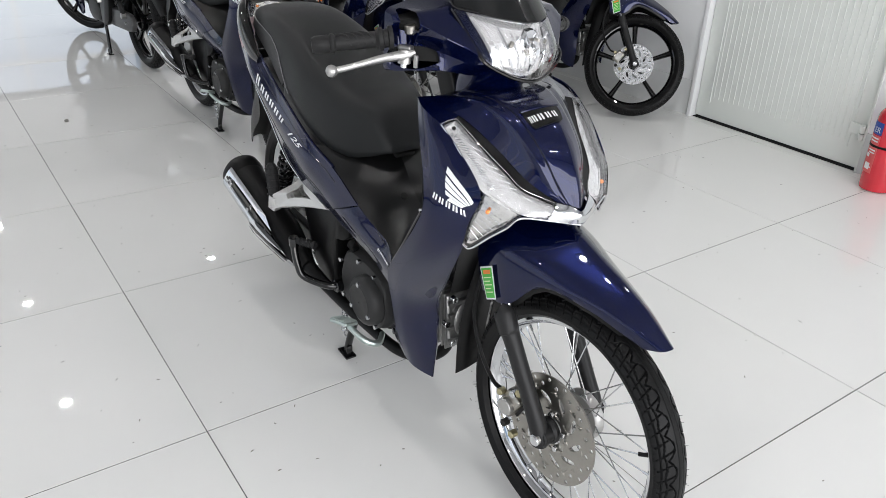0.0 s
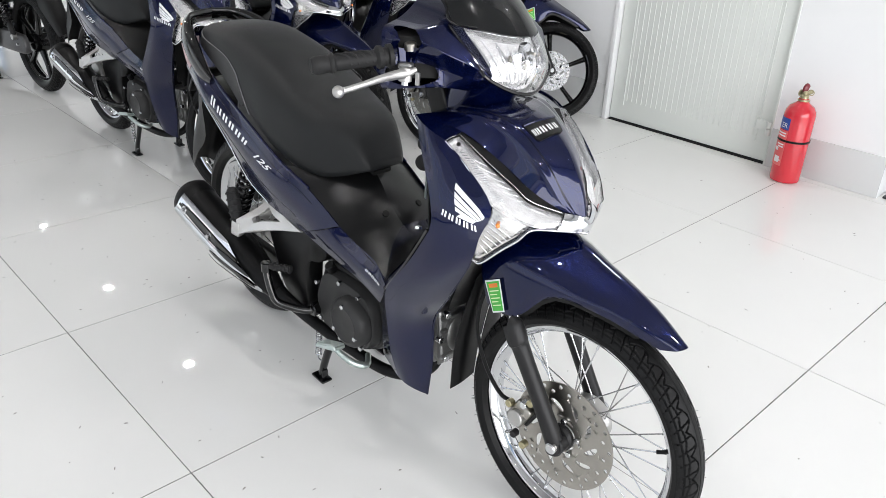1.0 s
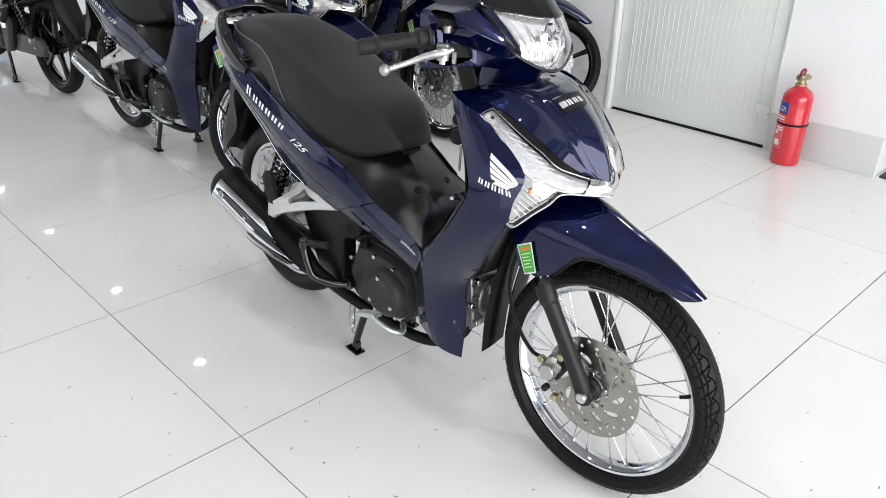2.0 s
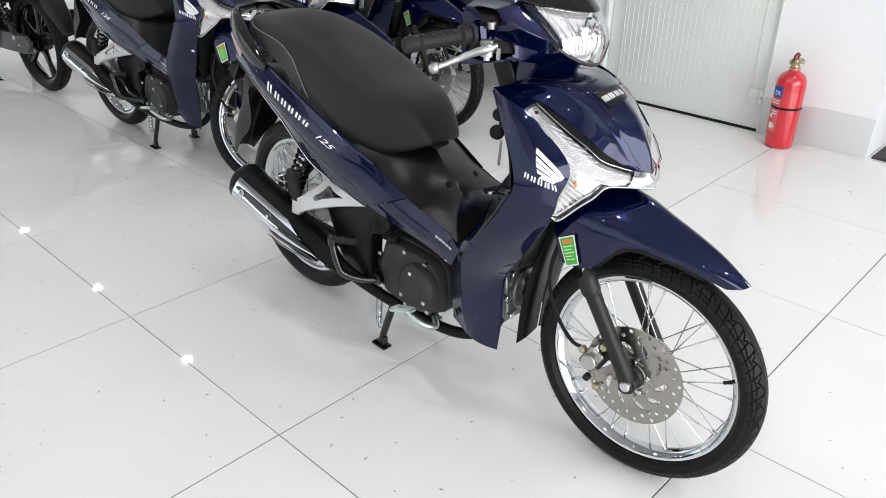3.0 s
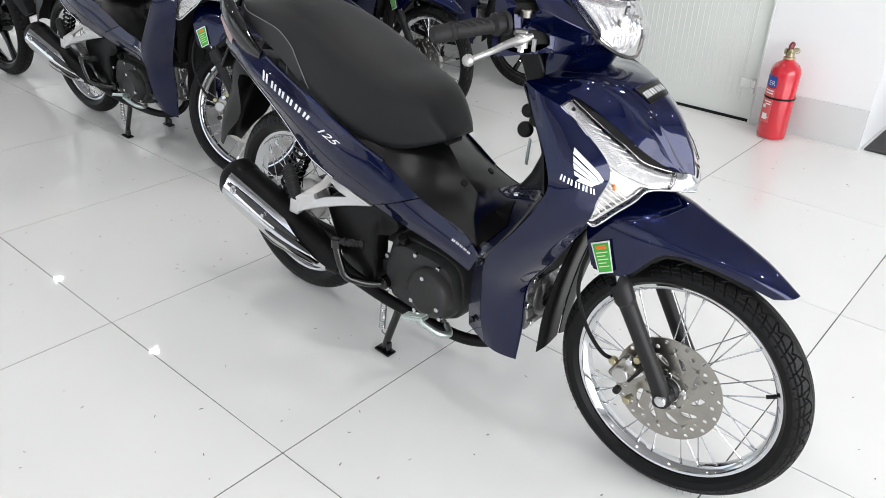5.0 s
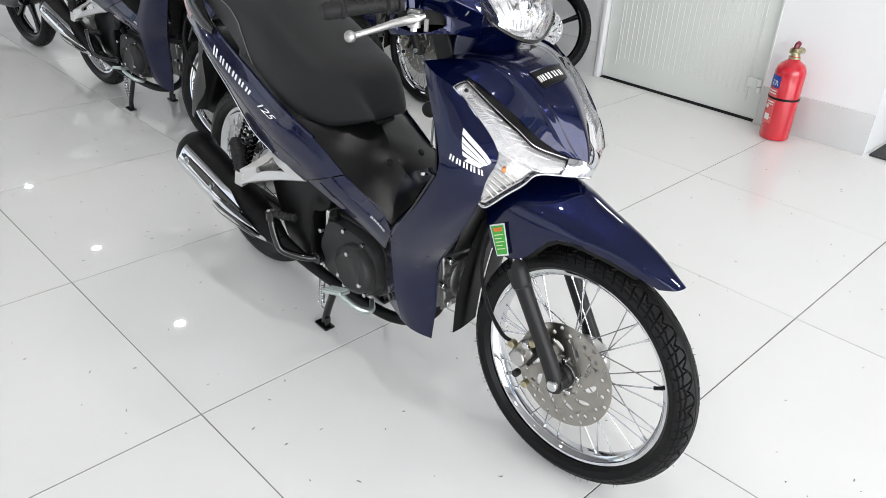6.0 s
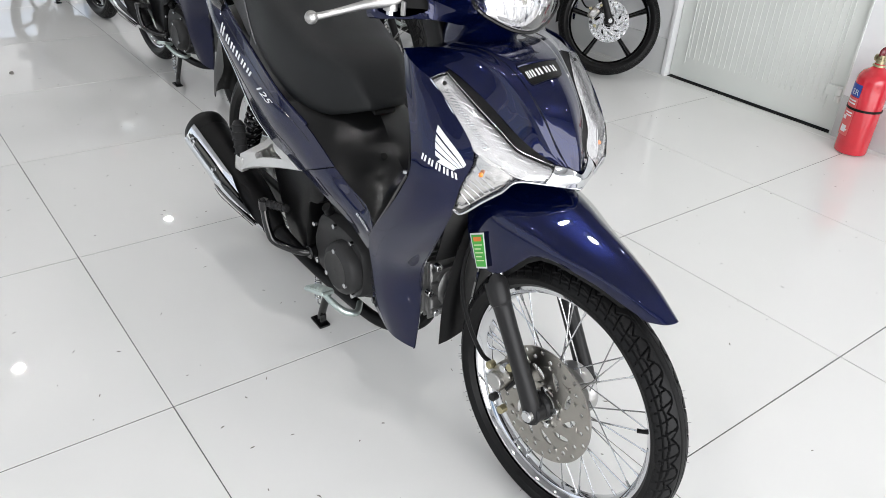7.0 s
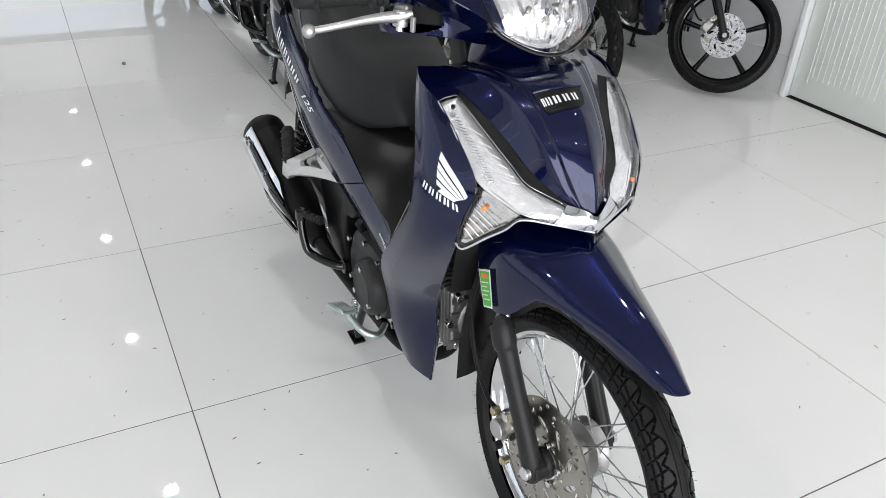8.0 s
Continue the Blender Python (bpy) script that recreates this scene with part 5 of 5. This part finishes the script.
        pocket = part("pocket_panel", decal(INNER, s, 5, 5, [((.36, .52), (.42, .84), (.93, .90), (.80, .58))], .0015), M_GLOSSBLACK, bike, "gloss black pocket panel")
        part("pocket_bolt", disc(bmesh.new(), (-.372, .152 * s, .640), (-.2, -.2 * s, 1), .008, .006, 12), M_SPOKE, pocket)
        part("inner_edge", tube(bmesh.new(), [(-.262, .232 * s, .700), (-.322, .234 * s, .604), (-.392, .225 * s, .514), (-.447, .182 * s, .477)], .0035, 8, 5), M_GLOSSBLACK, bike)
        # black disc instead of a real hole; the shade inside is painted
        part("cover_hole", disc(bmesh.new(), (-.590, .055 * s, .572), (.6, .25 * s, .7), .009, .005, 16), M_GAP, bike)
        lamp = [[(-1.475, .055, .842), (-1.462, .098, .842), (-1.428, .131, .838)], [(-1.455, .07, .800), (-1.435, .112, .795), (-1.395, .137, .792)], [(-1.42, .09, .762), (-1.405, .12, .758), (-1.362, .1365, .757)]]
        tail = part("tail_light", shell(lamp, s, 4, 4, .012, .004), M_TAIL, bike, "clear and red tail lamp")
        for v0, v1 in ((.10, .24), (.62, .74)):
            part("red_strip", decal(lamp, s, 4, 4, [((.15, v0), (.95, v0 + .06), (.95, v1 + .06), (.15, v1))], .0056), M_RED, tail, "red lens strip")
        part("grab_side", tube(bmesh.new(), [(-1.235, .150 * s, .768), (-1.29, .146 * s, .790), (-1.36, .136 * s, .835), (-1.42, .115 * s, .872), (-1.465, .075 * s, .895), (-1.482, .0, .902)], [.014, .030, .037, .033, .022, .020], 14, 5, flat=.55), M_GLOSSBLACK, bike, "gloss black pillion grab rail")
        part("mud_flap", shell([[(-.235, .005, .60), (-.235, .055, .585), (-.255, .082, .55)], [(-.275, .005, .47), (-.275, .055, .46), (-.292, .078, .44)], [(-.300, .005, .35), (-.302, .05, .34), (-.318, .075, .325)], [(-.312, .005, .24), (-.316, .045, .226), (-.330, .068, .210)]], s, 4, 4, .003), M_BLACK, bike, "black plastic inner mud flap")
    part("front_inner_panel", shell(both([[(-.195, 0, .745), (-.195, .10, .74), (-.185, .165, .722)], [(-.245, 0, .60), (-.245, .09, .60), (-.235, .150, .60)], [(-.30, 0, .46), (-.30, .07, .46), (-.305, .115, .46)]]), 0, 4, 4, .003), M_BLACK, bike)
    hood = part("front_hood", shell(both(HOOD), 0, 4, 3, .003), M_BLUE, bike, "glossy navy blue front hood")
    part("nose_trim", shell(both([list(reversed(r)) for r in NOSE[:2]] and [[NOSE[2][k], NOSE[1][k], NOSE[0][k]] for k in range(3)]), 0, 4, 3, .003, .001), M_CHROME, bike, "chromed nose trim between the lamps")
    part("hood_back", shell(both([[(-.318, 0, .906), (-.324, .07, .904), (-.354, .180, .893)], [(-.36, 0, .90), (-.365, .08, .895), (-.372, .168, .885)], [(-.378, 0, .86), (-.375, .09, .855), (-.355, .176, .862)]]), 0, 4, 4, .003, -.002), M_BLUE, bike)
    part("inner_leg_shield", shell(both([[(-.365, 0, .86), (-.362, .09, .855), (-.350, .178, .87)], [(-.315, 0, .78), (-.310, .11, .78), (-.282, .214, .785)], [(-.305, 0, .68), (-.300, .11, .685), (-.258, .230, .702)]]), 0, 4, 4, .003, -.001), M_BLACK, bike, "black inner leg shield")
    at = sampler(both(HOOD), 1, 4, 3)

    def patch(u0, u1, w0, w1, lift):
        return [[tuple(at(u, .537 + v)[0] + at(u, .537 + v)[1] * lift) for v in (-w, -w / 2, 0, w / 2, w)] for u, w in ((u0, w0), ((u0 * 2 + u1) / 3, w0), (u1 * .85 + u0 * .15, (w0 + w1) / 2 * 1.05), (u1, w1))]

    for v in (.292, .708):
        part("hood_groove", tube(bmesh.new(), [at(.16 + .76 * k / 12, v)[0] + at(.16 + .76 * k / 12, v)[1] * .0001 for k in range(13)], .0009, 6, 2), M_GLOSSBLACK, hood)
    part("badge_plate", shell(patch(.394, .490, .098, .062, .001), 0, 3, 3, .004, .0025), M_BLACK, hood, "black badge plate with a white bar")
    part("badge_lip", tube(bmesh.new(), patch(.387, .496, .106, .073, .003)[0], .0032, 8, 4), M_BLUE, hood)
    for quad in stems(5, (.462, .474), (.462, .626), (.428, .474), (.428, .626)):
        part("badge_bar", decal(both(HOOD), 1, 4, 3, [quad], .0055), M_WHITE, hood)
    seat(bike)
    # added near-black box that paints the shade below the seat lip
    part("seat_latch_recess", box(bmesh.new(), (.04, .06, .012), pose(-.684, 0, .652, 0, 20, 0), .004, 2), M_GAP, bike, "added dark box painting the shade under the seat front")
    part("battery_box", box(bmesh.new(), (.5, .16, .2), pose(-1.0, 0, .60, 0, 12, 0), .02, 3), M_BLACK, bike)
    part("main_frame", tube(bmesh.new(), [(-.33, 0, .86), (-.40, 0, .62), (-.52, 0, .52), (-.72, 0, .47), (-.95, 0, .55), (-1.3, 0, .72)], [.03, .035, .035, .035, .04, .04], 14, 4), M_FORK, bike)
    part("rear_fender", shell(both([[(-1.10, 0, .63), (-1.10, .050, .62), (-1.10, .060, .57)], [(-1.30, 0, .70), (-1.30, .060, .69), (-1.30, .070, .64)], [(-1.46, 0, .72), (-1.47, .060, .705), (-1.45, .072, .66)], [(-1.535, 0, .61), (-1.535, .048, .595), (-1.48, .060, .53)], [(-1.605, 0, .50), (-1.603, .042, .488), (-1.565, .052, .45)], [(-1.652, 0, .40), (-1.648, .030, .393), (-1.625, .040, .385)]]), 0, 4, 4, .003), M_BLACK, bike, "black rear mudguard")
    part("number_plate_holder", box(bmesh.new(), (.012, .14, .09), pose(-1.52, 0, .70, 0, 35, 0), .006), M_BLACK, bike)
    key = part("ignition_key", lathe(bmesh.new(), [(.0001, -.005), (.014, -.005), (.017, -.003), (.017, .003), (.014, .005), (.0001, .005)], 24, pose(-.372, -.142, .786, 0, 0, 35), False), M_BLACK, bike, "black ignition key with a hanging tag")
    part("key_head", lathe(bmesh.new(), [(.0001, -.004), (.012, -.004), (.0145, -.002), (.0145, .002), (.012, .004), (.0001, .004)], 24, pose(-.366, -.146, .828, 0, 0, 35), False), M_BLACK, key)
    part("key_lock", disc(bmesh.new(), (-.300, -.145, .806), (-1, -.1, .2), .014, .055, 20), M_BLACK, key)
    part("key_tag", box(bmesh.new(), (.003, .009, .060), pose(-.358, -.146, .742, 8, 0, 62), .001), M_ZINC, key)
    if decals:
        wing = [[((.188, .639), (.206, .572), (.300, .911), (.288, .928))], [((.212, .556), (.228, .522), (.303, .883), (.300, .900))],
                [((.231, .517), (.250, .500), (.305, .856), (.303, .876))], [((.256, .500), (.272, .506), (.308, .826), (.305, .848))],
                [((.281, .583), (.291, .533), (.314, .800), (.308, .822))]]
        bods = [o for o in bike.children if o.name.split(".")[0] == "leg_shield"][0]
        for feather in wing:
            part("wing_mark", decal(SHIELD, -1, 4, 5, feather, .0012), M_WHITE, bods, "white feather stripe of a wing-shaped mark")
        for quad in stems(5, (.294, .244), (.350, .956), (.272, .278), (.325, .890)):
            part("maker_bar", decal(SHIELD, -1, 4, 5, [quad], .0012), M_WHITE, bods)
        body = [o for o in bike.children if o.name.split(".")[0] == "side_cover"][0]
        for quad in stems(1, (.256, .535), (.298, .548), (.256, .745), (.300, .740)) + stems(5, (.302, .548), (.502, .600), (.306, .705), (.517, .712)):
            part("name_bar", decal(SIDE, -1, 4, 5, [quad], .0012), M_WHITE, body)
        tx = lettering("125", 1.0, M_WHITE, body, "number", .014, .25)
        tagged(tx, "white number 125")
        at = sampler(SIDE, -1, 4, 5)
        for v in tx.data.vertices:
            p, q = at(.588 + v.co.x * .066 + v.co.y * .026, .660 + v.co.x * .036 + v.co.y * .190)
            v.co = p + q * .0014
        low = [o for o in bike.children if o.name.split(".")[0] == "side_cover_front"][0]
        for quad in stems(5, (.667, .633), (.925, .700), (.658, .700), (.925, .783)):
            part("badge_print", decal(SIDE_LOW, -1, 4, 5, [quad], .0012), M_WHITE, low)


STEERED = set()


def motorcycle(label, wheel_kind, decals=True):
    bike = tagged(new("motorcycle"), label, "motorcycle", "motorcycles in the showroom")
    STEERED.update(o.name.split(".")[0] for o in steering(bike, wheel_kind, decals))
    wheel_kind("rear_wheel", bike, (-1.258, 0, .290), False)
    bodywork(bike, decals)
    engine(bike)
    running_gear(bike)
    muffler(bike)
    return bike


def steer(bike, angle):
    """Turns the handlebar, fork and front wheel about the steering axis."""
    axis = Vector((-.45, 0, .9)).normalized()
    base = Vector((-.02, 0, .279))
    r = Matrix.Translation(base) @ Matrix.Rotation(radians(angle), 4, axis) @ Matrix.Translation(-base)
    for ob in bike.children:
        if ob.name.split(".")[0] in STEERED:
            ob.matrix_basis = r @ ob.matrix_basis


SLIM = Matrix.Diagonal((1, .94, 1, 1))


def stand_at(x, y, heading):
    return pose(x, y, 0, 0, 0, heading)


main_bike = motorcycle("navy blue underbone motorcycle with wire wheels on its centre stand", spoked_wheel)
steer(main_bike, 5)
main_bike.matrix_basis = stand_at(0.568, -0.69, -90) @ SLIM
for x, y, heading, more in ((0.973, 1.390, -87.6, 25), (1.530, 1.402, -87.5, 0), (2.106, 1.426, -96.3, 5)):
    other = copy_thing(main_bike, stand_at(x, y, heading))
    steer(other, more)
    tagged(other, "navy blue underbone motorcycle with wire wheels in the row behind")

alloy = motorcycle("navy blue underbone motorcycle with black alloy wheels beside the metal door", alloy_wheel)
steer(alloy, 45)
alloy.matrix_basis = stand_at(2.935, 1.366, -90.6) @ SLIM
away = motorcycle("dark underbone motorcycle with black alloy wheels, seen from its chain side", alloy_wheel, False)
steer(away, 36)
away.matrix_basis = stand_at(0.78, 4.83, 95) @ SLIM

# ---------------------------------------------------------------- floor tiles
tile_bm = box(bmesh.new(), (0.7975, 0.7966, 0.010), pose(0, 0, -0.005), 0.0006, 1)
first_tile = link("tile", tile_bm, M_TILE, floor)
first_tile.location = (X0 + 0.4, Y0 + 0.4, 0)
for i in range(11):
    for j in range(22):
        if i or j:
            ob = new("tile", first_tile.data)
            ob.parent = floor
            ob.location = (X0 + 0.4 + 0.8 * i, Y0 + 0.4 + 0.8 * j, 0)


# scuffs and grit on the tiles
bm = bmesh.new()
rng = random.Random(7)
for k in range(450):
    x, y = rng.uniform(-1.2, 2.9), rng.uniform(-1.3, 2.6)
    a, n = rng.uniform(0, 6.28), rng.uniform(0.003, 0.014)
    w = rng.uniform(0.0007, 0.0018)
    d, s = Vector((math.cos(a), math.sin(a), 0)), Vector((-math.sin(a), math.cos(a), 0))
    c = Vector((x, y, 0.0004))
    bend = s * rng.uniform(-0.4, 0.4) * n
    top = [c - d * n * .5, c - d * n * .2 + s * w + bend * .5, c + d * n * .2 + s * w + bend * .6, c + d * n * .5 + bend * .2, c + d * n * .2 - s * w + bend * .6, c - d * n * .2 - s * w + bend * .5]
    v = [bm.verts.new(p) for p in top]
    u = [bm.verts.new(p + Vector((0, 0, .0005))) for p in top]
    bm.faces.new(u)
    for i in range(6):
        bm.faces.new((v[i], v[(i + 1) % 6], u[(i + 1) % 6], u[i]))
pebble = bmesh.new()
bmesh.ops.create_icosphere(pebble, subdivisions=2, radius=0.011)
for v in pebble.verts:
    v.co = v.co * (1 + 0.35 * noise.noise(v.co * 130)) * 1.0
    v.co.z = max(v.co.z * 0.8, -0.006) + 0.006
lump = tagged(link("grit_lump", pebble, M_SCUFF, smooth=60), "small grey lump of dirt lying on the tiles", "debris")
lump.location = (0.199, 2.69, 0)
tagged(link("floor_grit", bm, M_SCUFF), "small dark scuffs and grit on the white tiles", "grit", kind="stuff")
